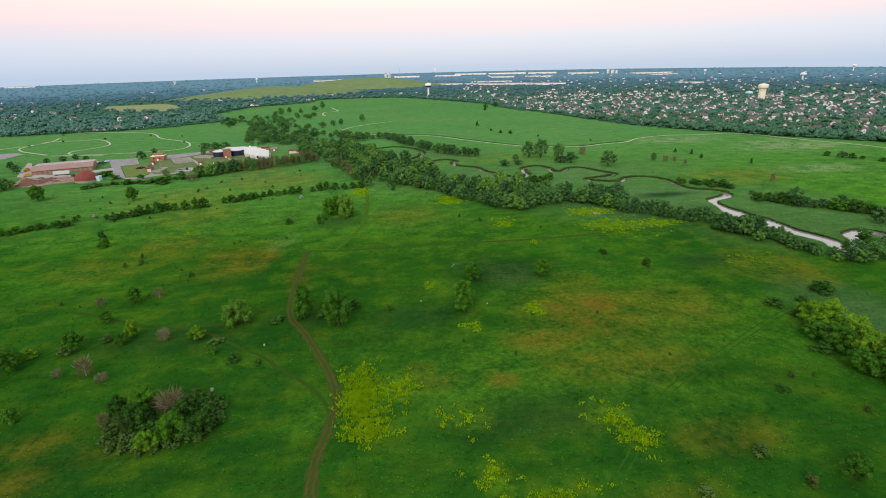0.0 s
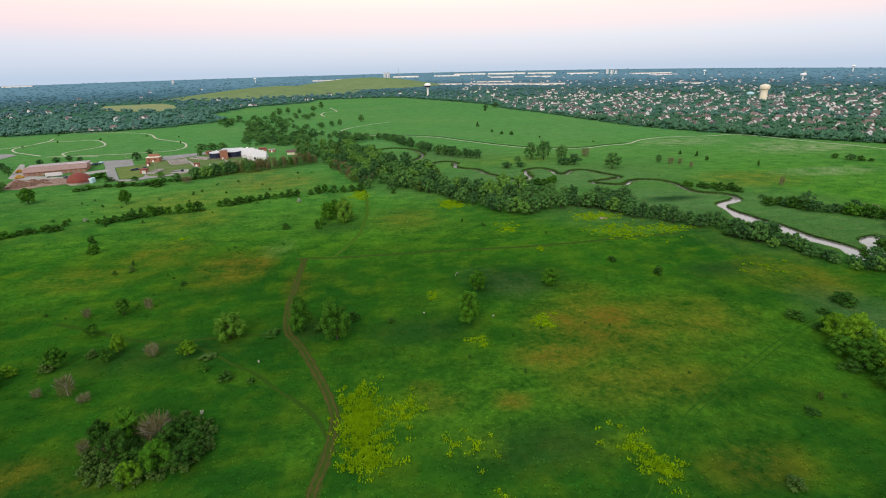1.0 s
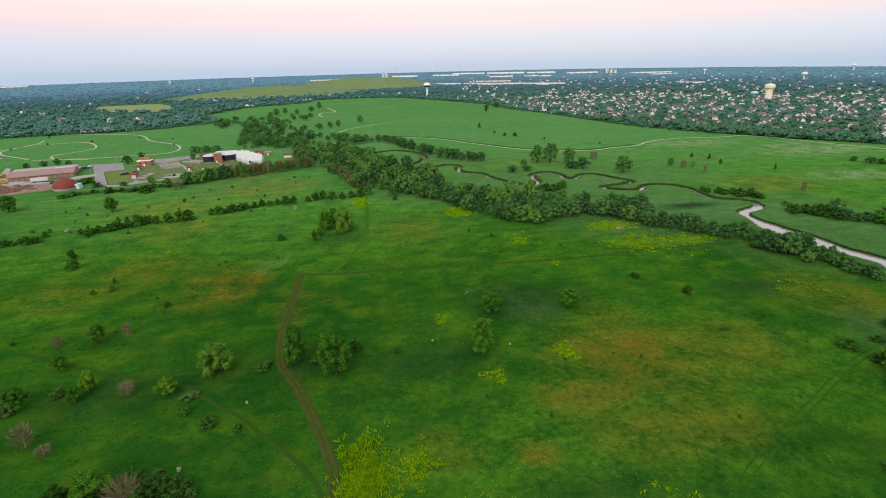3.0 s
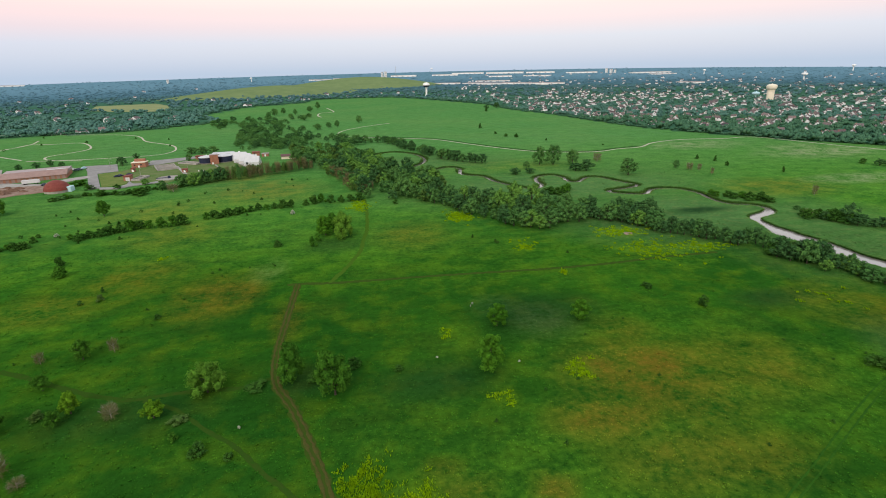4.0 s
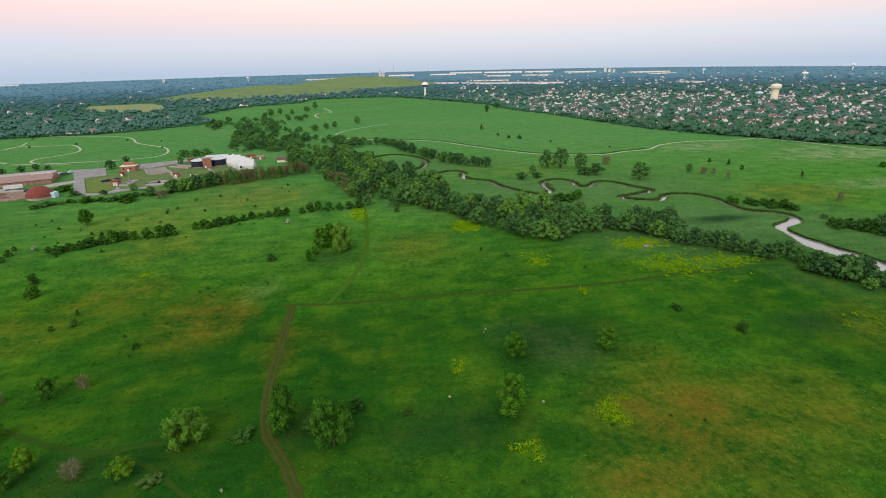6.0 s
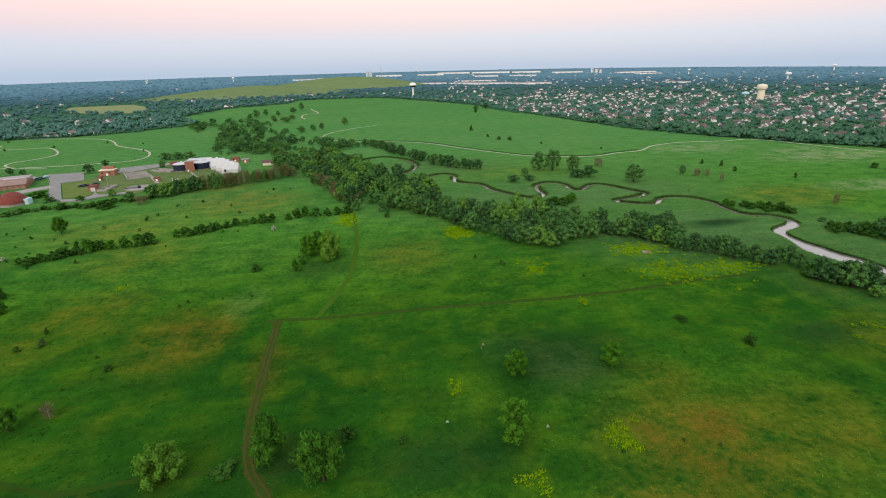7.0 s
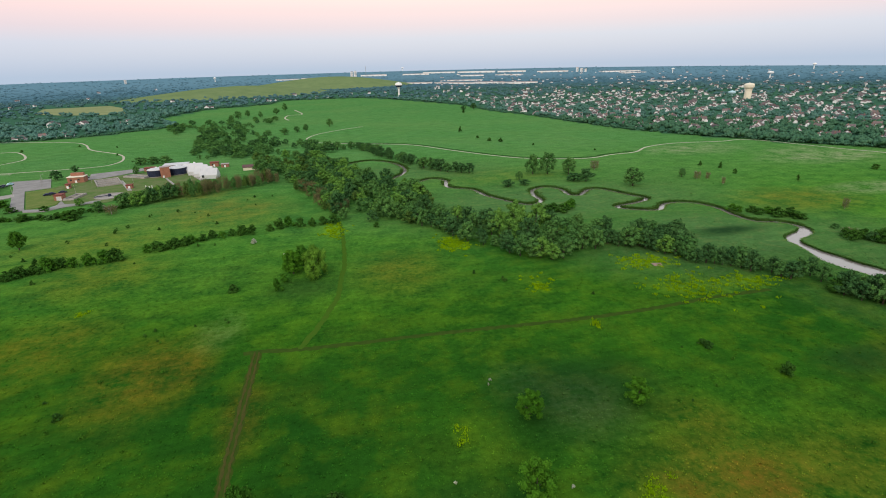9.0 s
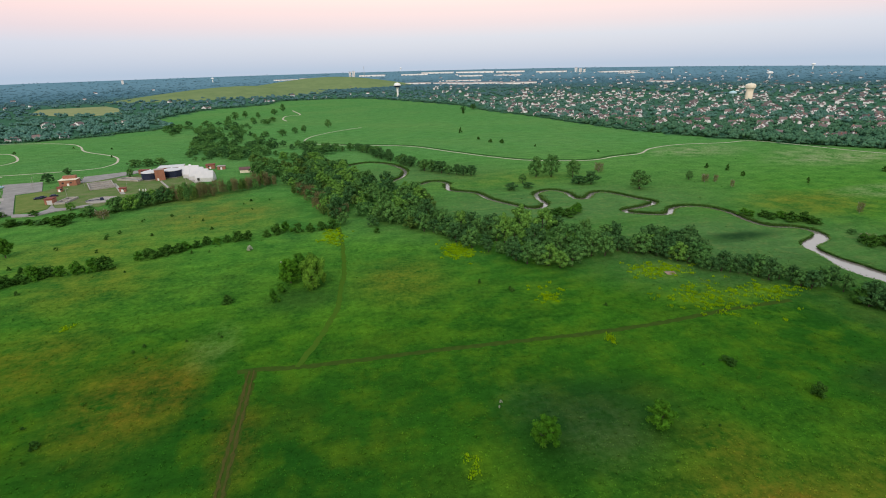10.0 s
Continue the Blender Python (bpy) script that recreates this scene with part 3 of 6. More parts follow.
for off in (-0.9, 0.9):
    c = curve_points(RUTS, 8.0)
    t = np.gradient(c, axis=0)
    t /= np.linalg.norm(t, axis=1)[:, None]
    tagged(new("tyre_rut", ribbon("tyre_rut", (c + np.stack([-t[:, 1], t[:, 0]], 1) * off).tolist(), 0.45, M_RUT, 0.06, 0.5, 1.2)), "pressed dark tyre rut in the grass", "path", kind="structure")


# ---------------------------------------------------------------- scattered growth
def scatter(name, protos, xyz, size, mat, label, category, seed=3, painted=False):
    """Joins many copies of a few small prototypes into one mesh. size: width and height of each copy."""
    rng = np.random.RandomState(seed)
    turn, pick = rng.uniform(0, math.tau, len(xyz)), rng.randint(0, len(protos), len(xyz))
    vs, fs, base = [], [], 0
    for k, (pv, pf) in enumerate(protos):
        s = np.where(pick == k)[0]
        if not len(s):
            continue
        c, sn, w, h = np.cos(turn[s])[:, None], np.sin(turn[s])[:, None], size[s, 0][:, None], size[s, 1][:, None]
        v = np.stack([(pv[:, 0] * c - pv[:, 1] * sn) * w + xyz[s, 0][:, None], (pv[:, 0] * sn + pv[:, 1] * c) * w + xyz[s, 1][:, None], pv[:, 2] * h + xyz[s, 2][:, None]], -1)
        vs.append(v.reshape(-1, 3))
        fs.append((pf[None] + (base + np.arange(len(s)) * len(pv))[:, None, None]).reshape(-1, pf.shape[1]))
        base += len(s) * len(pv)
    v, f = np.concatenate(vs), np.concatenate(fs)
    me = bpy.data.meshes.new(name)
    me.vertices.add(len(v))
    me.vertices.foreach_set("co", v.astype(np.float32).ravel())
    n = f.shape[1]
    me.loops.add(f.size)
    me.loops.foreach_set("vertex_index", f.astype(np.int32).ravel())
    me.polygons.add(len(f))
    me.polygons.foreach_set("loop_start", np.arange(0, f.size, n, dtype=np.int32))
    me.update(calc_edges=True)
    me.materials.append(mat)
    if painted:
        paint(me, v[:, 0], v[:, 1])
    return tagged(new(name, me), label, category, kind="stuff")


def tuft_proto(rng, blades, lean=0.35):
    """A few broad blades leaning outwards."""
    v, f = [], []
    for b in range(blades):
        a = rng.uniform(0, math.tau)
        r, w = rng.uniform(0.05, 0.3), rng.uniform(0.16, 0.3)
        ca, sa = math.cos(a), math.sin(a)
        tip = rng.uniform(0.6, 1.0)
        out = r + lean * rng.uniform(0.5, 1.4)
        v += [(ca * r - sa * w, sa * r + ca * w, -0.1), (ca * r + sa * w, sa * r - ca * w, -0.1), (ca * out, sa * out, tip)]
        f.append((3 * b, 3 * b + 1, 3 * b + 2))
    return np.array(v), np.array(f)


def clump_proto(rng, lumps, cards, size=0.2):
    """A far tree: a few jagged lumps with loose leaf clusters over them."""
    eight = np.array([(1, 0, 0), (-1, 0, 0), (0, 1, 0), (0, -1, 0), (0, 0, 1), (0, 0, -1)], float)
    tris = np.array([(0, 2, 4), (2, 1, 4), (1, 3, 4), (3, 0, 4), (2, 0, 5), (1, 2, 5), (3, 1, 5), (0, 3, 5)])
    v, f, base, at = [], [], 0, []
    for k in range(lumps):
        a, q = k * 2.4 + rng.uniform(-0.5, 0.5), math.sqrt((k + 0.3) / lumps) * 0.66
        c, r = np.array([q * math.cos(a), q * math.sin(a), rng.uniform(-0.1, 0.45) * (1.2 - q)]), rng.uniform(0.34, 0.58)
        at.append((c, r))
        turn = np.linalg.qr(rng.normal(size=(3, 3)))[0]
        turn[:, 0] *= np.sign(np.linalg.det(turn))
        v.append(eight @ turn * rng.uniform(0.75, 1.2, (6, 1)) * r + c)
        f.append(tris + base)
        base += 6
    for k in range(cards):
        c, r = at[rng.randint(lumps)]
        d = rng.normal(size=3)
        d[2] = abs(d[2]) * 0.9 - 0.15
        d /= np.linalg.norm(d)
        u1 = np.cross(d + 0.6 * rng.normal(size=3), rng.normal(size=3))
        u1 *= size / np.linalg.norm(u1)
        u2 = np.cross(d, u1)
        p = c + d * r * rng.uniform(0.75, 1.15)
        v.append(np.array([p + u1, p - 0.6 * u1 + 0.8 * u2, p - 0.6 * u1 - 0.8 * u2]))
        f.append(np.array([(base, base + 1, base + 2)]))
        base += 3
    v, f = np.concatenate(v), np.concatenate(f)
    return np.stack([v[:, 0] * 0.5, v[:, 1] * 0.5, (v[:, 2] + 0.6) / 1.6], 1), f


def sector(n, a0, a1, r0, r1, seed):
    rng = np.random.RandomState(seed)
    a, r = np.radians(rng.uniform(a0, a1, n)), np.sqrt(rng.uniform(r0 * r0, r1 * r1, n))
    return r * np.sin(a), r * np.cos(a)


rng = np.random.RandomState(11)
TUFTS = [tuft_proto(rng, 4) for _ in range(8)]
x, y = sector(56000, -46, 62, 55, 360, 5)
keep = distance_to(CREEK_LINE, x, y) > 5.5
for line, w in zip(TRACKS, (1.4, 1.3, 1.1, 0.7, 1.2, 1.0)):
    keep &= distance_to(line, x, y) > w
x, y = x[keep], y[keep]
rs = np.random.RandomState(6)
s = np.stack([rs.uniform(0.4, 0.95, len(x)), rs.gamma(4, 0.05, len(x)) + 0.08], 1)
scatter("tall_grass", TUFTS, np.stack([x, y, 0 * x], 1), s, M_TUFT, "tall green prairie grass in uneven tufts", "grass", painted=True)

x, y = sector(16000, -42, 62, 350, 900, 9)
keep = (distance_to(CREEK_LINE[::2], x, y) > 7) & inside(OPEN, x, y)
x, y = x[keep], y[keep]
s = np.stack([rs.uniform(1.0, 2.2, len(x)), rs.gamma(4, 0.05, len(x)) + 0.08], 1)
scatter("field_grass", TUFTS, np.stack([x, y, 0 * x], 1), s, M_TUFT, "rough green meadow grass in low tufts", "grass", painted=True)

# reeds along both banks; the far side's dark tone stands in for bank shade
c = curve_points(CREEK, 0.3)
t = np.gradient(c, axis=0)
t /= np.linalg.norm(t, axis=1)[:, None]
half = creek_half(c[:, 0], c[:, 1])
normal = np.stack([-t[:, 1], t[:, 0]], 1)
normal *= np.sign((normal * c).sum(1))[:, None]  # away from the camera's start, so side 1 is the far bank
for side, mat, rounds, low, label in ((1, M_REED_SHADE, 3, 1.0, "dark reeds along the far creek bank, toned for its shade"), (-1, M_SEDGE, 2, 0.32, "low pale grass along the near creek bank")):
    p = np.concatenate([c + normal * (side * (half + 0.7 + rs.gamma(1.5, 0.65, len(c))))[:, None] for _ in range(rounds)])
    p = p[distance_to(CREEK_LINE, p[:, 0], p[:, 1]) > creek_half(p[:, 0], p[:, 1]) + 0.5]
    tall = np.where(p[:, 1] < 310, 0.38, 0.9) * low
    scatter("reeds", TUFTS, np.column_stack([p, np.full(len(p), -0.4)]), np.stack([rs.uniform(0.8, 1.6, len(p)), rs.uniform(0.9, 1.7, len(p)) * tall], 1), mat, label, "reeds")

c = curve_points(TRAIL_FAR[5:13], 0.8)
t = np.gradient(c, axis=0)
t /= np.linalg.norm(t, axis=1)[:, None]
p = np.concatenate([c + np.stack([-t[:, 1], t[:, 0]], 1) * (3.0 + rs.gamma(2.0, 0.6, len(c)))[:, None] for _ in range(2)])
scatter("ditch_grass", TUFTS, np.column_stack([p, 0 * p[:, 0]]), np.stack([rs.uniform(1.0, 2.0, len(p)), rs.uniform(0.6, 1.3, len(p))], 1), M_DEEP, "dark rank grass along a ditch by the trail", "grass")

# yellow blossom: centre, radii, number
for (cx, cy), rx, ry, n, h in BLOOMS:
    heads = rs.normal(size=(max(6, int(n * 0.22)), 2)) * np.array([rx, ry]) * 0.52 + np.array([cx, cy])
    q = heads[rs.randint(0, len(heads), int(n * 3.4))]
    q = q + rs.normal(size=q.shape) * rs.uniform(0.25, 0.75, (len(q), 1))
    scatter("yellow_wildflowers", TUFTS, np.column_stack([q, np.full(len(q), 0.15)]), np.stack([rs.uniform(0.22, 0.55, len(q)), rs.uniform(0.35, 1.0, len(q)) * h], 1), M_YELLOW, "dense patch of yellow wildflowers among green grass", "wildflowers")


# ---------------------------------------------------------------- trees and shrubs
def crown_mesh(name, seed, blobs, leaves, leaf, shape, mat, core=0.8):
    """A crown of many small leaf sprays, one unit high and wide, with an uneven outline and gaps."""
    g = np.random.RandomState(seed)
    if shape == "bare":
        return twig_mesh(name, g, mat)
    bm = bmesh.new()
    bmesh.ops.create_icosphere(bm, subdivisions=1, radius=1)
    ball, tris = np.array([q.co[:] for q in bm.verts]), np.array([[q.index for q in p.verts] for p in bm.faces])
    bm.free()
    vs, fs, base = [], [], 0
    low, top, wide = dict(round=(0.20, 0.90, 1.0), tall=(0.14, 0.93, 0.85), willow=(0.12, 0.86, 1.0), bush=(0.08, 0.80, 1.0), cone=(0.08, 0.9, 0.8))[shape]
    size = (11.0 / blobs) ** 0.36
    lean = g.uniform(-0.06, 0.06, 2)
    for b in range(blobs):
        u = (b + g.uniform(0.0, 1.0)) / blobs
        z = low + (top - low) * u
        swell = math.sin(math.pi * min(1, 0.20 + 0.76 * u)) ** 0.6 if shape != "cone" else 1.05 - u
        if shape == "bush":
            swell = math.cos(u * 1.35) ** 0.6
        a = b * 2.4 + g.uniform(-0.6, 0.6)
        rad = wide * 0.40 * swell * (g.uniform(0.62, 1.08) if b % 4 else g.uniform(0.1, 0.6))
        br = g.uniform(0.11, 0.20) * size * (0.7 + 0.4 * swell)
        squash = g.uniform(0.7, 1.0) if shape != "willow" else g.uniform(1.2, 1.7)
        c = np.array([rad * math.cos(a) + lean[0] * u, rad * math.sin(a) + lean[1] * u, z + g.uniform(-0.04, 0.04)])
        v = ball * g.uniform(0.6, 1.1, (len(ball), 1)) * br * core * np.array([1, 1, squash]) + c
        vs.append(v)
        fs.append(tris + base)
        base += len(v)
        n = leaves // blobs
        d = g.normal(size=(n, 3))
        d[:, 2] += 0.3
        d /= np.linalg.norm(d, axis=1)[:, None]
        p = c + d * (br * g.uniform(0.7, 1.25, n))[:, None] * np.array([1, 1, squash])
        nor = d + g.normal(size=(n, 3)) * 0.5
        nor /= np.linalg.norm(nor, axis=1)[:, None]
        u1 = np.cross(nor, g.normal(size=(n, 3)))
        u1 /= np.linalg.norm(u1, axis=1)[:, None]
        u2 = np.cross(nor, u1)
        s = (leaf * g.uniform(0.5, 1.3, n))[:, None]
        tri = np.stack([p + u1 * s, p - u1 * 0.6 * s + u2 * 0.8 * s, p - u1 * 0.6 * s - u2 * 0.8 * s], 1).reshape(-1, 3)
        vs.append(tri)
        fs.append(np.arange(3 * n).reshape(-1, 3) + base)
        base += 3 * n
    v = np.concatenate(vs)
    v[:, :2] *= 0.5 / np.quantile(np.hypot(v[:, 0], v[:, 1]), 0.985)
    v[:, 2] = np.maximum(v[:, 2] / np.quantile(v[:, 2], 0.995), 0.02)
    return array_mesh(name, v, np.concatenate(fs), mat)


def twig_mesh(name, g, mat, twigs=520):
    """A leafless crown: a rounded haze of thin three-sided twigs springing from the limbs."""
    vs, fs = [], []
    for k in range(twigs):
        a, r, z = k * 2.4 + g.uniform(-0.3, 0.3), 0.32 * math.sqrt(g.uniform(0, 1)), g.uniform(0.12, 0.62)
        p0 = np.array([r * math.cos(a), r * math.sin(a), z])
        axis = np.array([1.6 * p0[0], 1.6 * p0[1], z - 0.15]) + g.normal(size=3) * 0.22
        axis /= np.linalg.norm(axis)
        p1 = p0 + axis * g.uniform(0.14, 0.34)
        side = np.cross(axis, g.normal(size=3))
        side *= g.uniform(0.004, 0.009) / np.linalg.norm(side)
        up = np.cross(axis, side)
        q = len(vs)
        vs += [p0 + side, p0 - 0.5 * side + 0.87 * up, p0 - 0.5 * side - 0.87 * up, p1]
        fs += [(q, q + 1, q + 3), (q + 1, q + 2, q + 3), (q + 2, q, q + 3)]
    v = np.array(vs)
    v[:, :2] *= 0.5 / np.quantile(np.hypot(v[:, 0], v[:, 1]), 0.97)
    v[:, 2] /= np.quantile(v[:, 2], 0.99)
    return array_mesh(name, v, np.array(fs), mat)


def limb(bm, a, b, r0, r1, n=6):
    a, b = Vector(a), Vector(b)
    m = (b - a).to_track_quat("Z", "Y").to_matrix()
    rows = [[bm.verts.new(p + m @ Vector((r * math.cos(i * math.tau / n), r * math.sin(i * math.tau / n), 0))) for i in range(n)] for p, r in ((a, r0), (b, r1))]
    for i in range(n):
        bm.faces.new((rows[0][i], rows[0][(i + 1) % n], rows[1][(i + 1) % n], rows[1][i]))
    bm.faces.new(rows[1])


def trunk_mesh(seed, limbs, bare=False):
    g = random.Random(seed)
    bm = bmesh.new()
    limb(bm, (0, 0, -0.02), (0.01, 0.0, 0.28), 0.035, 0.026)
    limb(bm, (0.01, 0, 0.27), (0.0, 0.02, 0.66), 0.026, 0.010)
    for i in range(limbs):
        a, z = i * 2.4 + g.uniform(-0.4, 0.4), g.uniform(0.12, 0.5)
        tip = (math.cos(a) * g.uniform(0.2, 0.34), math.sin(a) * g.uniform(0.2, 0.34), z + g.uniform(0.18, 0.36))
        limb(bm, (0.01, 0, z), tip, 0.014, 0.004, 5)
        if bare:
            for k in range(7):
                b = a + g.uniform(-0.7, 0.7)
                limb(bm, tip, (tip[0] + math.cos(b) * 0.16, tip[1] + math.sin(b) * 0.16, tip[2] + g.uniform(0.05, 0.25)), 0.005, 0.002, 3)
    me = bpy.data.meshes.new("trunk")
    bm.to_mesh(me)
    bm.free()
    me.materials.append(M_PALEBARK if bare else M_BARK)
    return me


KINDS = {  # material, shape, blobs, leaves, leaf size, limbs
    "near_leafy": (M_LEAF, "round", 38, 4900, 0.024, 7), "near_tall": (M_LEAF, "tall", 38, 4900, 0.024, 7), "near_bright": (M_BRIGHT, "round", 38, 4900, 0.024, 7), "near_willow": (M_WILLOW, "willow", 38, 4900, 0.024, 7),
    # dark shrub leaves on a tree, standing for shade inside the thicket
    "near_shaded": (M_SHRUB, "round", 38, 4900, 0.024, 7),
    "near_poplar": (M_POPLAR, "tall", 38, 4900, 0.024, 7),
    "leafy": (M_BELT, "round", 25, 1200, 0.039, 4), "tall": (M_BELT, "tall", 25, 1200, 0.039, 4), "bright": (M_FRESH, "round", 25, 1200, 0.039, 4), "deep": (M_DEEP, "round", 25, 1200, 0.039, 4), "grey": (M_GREY, "round", 25, 1200, 0.039, 4),
    "bush": (M_SHRUB, "bush", 13, 620, 0.056, 0), "green_bush": (M_LEAF, "bush", 13, 620, 0.056, 0), "grey_bush": (M_GREY, "bush", 14, 620, 0.056, 0), "rust_bush": (M_RUST, "bush", 12, 520, 0.06, 0), "white_bush": (M_WHITE, "bush", 12, 520, 0.06, 0),
    "small_bush": (M_SHRUB, "bush", 6, 160, 0.08, 0), "small_green": (M_LEAF, "bush", 6, 160, 0.08, 0),
    "bright_bush": (M_BRIGHT, "bush", 16, 900, 0.05, 0), "cedar": (M_SHRUB, "cone", 8, 420, 0.07, 1), "bare": (M_DEAD, "bare", 9, 1100, 0.033, 9)}
WORDS = {
    "near_leafy": ("broad leafy green tree standing alone in the prairie", "tree"), "near_tall": ("dense upright green tree standing in tall grass", "tree"), "near_bright": ("bright green rounded tree beside a thicket", "tree"), "near_willow": ("pale green willow with a rounded crown in the prairie", "tree"),
    "near_shaded": ("rounded tree inside a thicket, leaves toned dark for shade", "tree"), "near_poplar": ("dense fresh green tree standing alone in the prairie", "tree"),
    "leafy": ("mid-green broadleaf tree in a woodland belt", "tree"), "tall": ("upright green tree in a woodland belt", "tree"), "bright": ("yellow-green broadleaf tree in a woodland belt", "tree"), "deep": ("dark green broadleaf tree in a woodland belt", "tree"), "grey": ("grey-green small-leaved tree at the woodland edge", "tree"),
    "bush": ("dark green shrub in the grass", "shrub"), "green_bush": ("mid-green rounded shrub in the grass", "shrub"), "grey_bush": ("grey-green shrub in a dense thicket", "shrub"), "rust_bush": ("reddish brown low shrub in the grass", "shrub"), "white_bush": ("shrub covered in white blossom in the grass", "shrub"),
    "small_bush": ("small dark green shrub in the open grass", "shrub"), "small_green": ("small mid-green shrub in the open grass", "shrub"),
    "bright_bush": ("bright yellow-green shrub in the grass", "shrub"), "cedar": ("small dark cedar in the open prairie", "shrub"), "bare": ("bare grey-brown tree with thin dead twigs", "tree")}
MESHES, LATER = {}, {}
JOINED = ("bare trees below the works", "bare trees at the wood edge", "wood beside the creek", "trees below the works")
grow = random.Random(21)


def plant(kind, x, y, w, h, group=""):
    mat, shape, blobs, leaves, leaf, limbs = KINDS[kind]
    if kind not in MESHES:
        MESHES[kind] = [(crown_mesh("crown", 40 + 7 * i + len(MESHES), blobs, leaves, leaf, shape, mat), trunk_mesh(i + 3, limbs, shape == "bare") if limbs else None) for i in range(3)]
    crown, trunk = grow.choice(MESHES[kind])
    if group in JOINED:
        LATER.setdefault(kind, []).append((x, y, w, h))
        return None
    m = pose(x, y, float(ground_z(x, y)) - 0.05, 0, 0, grow.uniform(0, 360)) @ Matrix.Diagonal((w, w, h, 1))
    label, category = WORDS[kind]
    if trunk is None:
        ob = new("shrub", crown)
        ob.matrix_basis = m
        return tagged(ob, label, category, group)
    ob = new("cedar" if kind == "cedar" else "willow" if kind == "near_willow" else "tree")
    ob.matrix_basis = m
    share("crown", crown, ob)
    share("trunk", trunk, ob)
    return tagged(ob, label, category, group)


# single trees and shrubs: kind, (place, width, height)
SINGLES = [("near_poplar", (36.0, 171.1, 8.7, 12.1)), ("near_poplar", (45.7, 197.9, 7.5, 8.7)), ("near_poplar", (77.0, 195.8, 7.8, 7.8)), ("near_tall", (-24.6, 177.9, 9.5, 13.2)), ("near_tall", (-11.3, 168.6, 10.4, 14.4)), ("near_willow", (-48.6, 177.7, 11.0, 9.6)), ("bush", (-5.5, 181.8, 5.3, 3.7)), ("bush", (-17.4, 176.3, 5.6, 3.5)), ("bush", (-35.0, 176.5, 7.6, 1.9)), ("near_willow", (-11.0, 314.5, 13.0, 14.5)), ("near_poplar", (-20.5, 321.3, 10.6, 11.5)), ("near_leafy", (-16.0, 328.0, 9.0, 11.0)), ("green_bush", (-24.0, 312.0, 4.5, 4.5)), ("bush", (-45.0, 307.3, 5.2, 3.9)), ("green_bush", (-26.3, 303.0, 5.1, 5.9)), ("bush", (115.8, 214.5, 3.3, 2.6)), ("bush", (127.2, 195.7, 4.7, 4.5)), ("rust_bush", (93.1, 72.5, 4.0, 2.5)), ("near_leafy", (103.8, 72.4, 6.8, 6.0)), ("grey_bush", (89.0, 82.7, 4.8, 2.9)), ("rust_bush", (120.8, 107.6, 2.2, 2.2))]
SINGLES += [("bush", (128.0, 107.0, 1.5, 1.3)), ("rust_bush", (127.7, 90.5, 2.4, 2.0)), ("grey_bush", (68.8, 74.4, 4.4, 2.4)), ("cedar", (45.9, 136.1, 1.3, 1.6)), ("cedar", (31.1, 147.6, 1.2, 1.5)), ("bush", (8.0, 177.3, 3.1, 1.8)), ("bush", (116.1, 217.0, 4.6, 2.2)), ("bush", (152.3, 149.0, 7.8, 3.3)), ("bush", (179.3, 154.9, 10.0, 4.3)), ("bush", (164.8, 149.7, 4.8, 2.3)), ("bush", (113.7, 102.9, 4.8, 1.2)), ("near_leafy", (-94.5, 205.4, 6.0, 7.3)), ("bare", (-86.4, 209.0, 3.8, 5.2)), ("bare", (-107.4, 205.6, 3.7, 4.5)), ("near_leafy", (-245.2, 420.9, 12.0, 11.8)), ("near_leafy", (-169.7, 400.3, 9.0, 10.9)), ("green_bush", (-141.3, 287.3, 8.7, 5.7)), ("bush", (-148.9, 303.1, 4.6, 5.1)), ("grey_bush", (-110.0, 254.1, 3.9, 3.2)), ("cedar", (-113.0, 263.6, 2.0, 2.6))]
SINGLES += [("bush", (-116.6, 251.8, 2.5, 2.1)), ("bush", (-80.1, 231.7, 2.9, 2.2)), ("near_leafy", (-100.6, 169.5, 7.3, 7.1)), ("near_leafy", (-98.2, 189.0, 5.1, 5.4)), ("near_bright", (-84.0, 175.2, 5.7, 7.1)), ("bare", (-71.9, 170.9, 5.2, 4.6)), ("near_bright", (-60.2, 168.4, 6.0, 5.7)), ("bush", (-44.4, 151.2, 5.5, 3.0)), ("bush", (-36.5, 147.8, 2.9, 2.0)), ("near_leafy", (-114.6, 160.7, 8.4, 7.6)), ("bright_bush", (-112.9, 167.8, 4.9, 3.5)), ("bare", (-88.8, 152.4, 6.0, 6.9)), ("bare", (-97.4, 153.3, 3.5, 3.0)), ("bare", (-82.6, 148.4, 4.5, 2.5)), ("grey_bush", (-91.9, 174.1, 4.8, 2.9)), ("near_leafy", (-85.7, 170.0, 4.3, 5.0)), ("grey_bush", (-102.2, 167.6, 5.7, 3.1)), ("green_bush", (-98.2, 132.0, 5.2, 4.4)), ("green_bush", (-51.9, 157.6, 3.0, 2.5)), ("grey_bush", (-52.9, 165.3, 5.9, 1.5))]
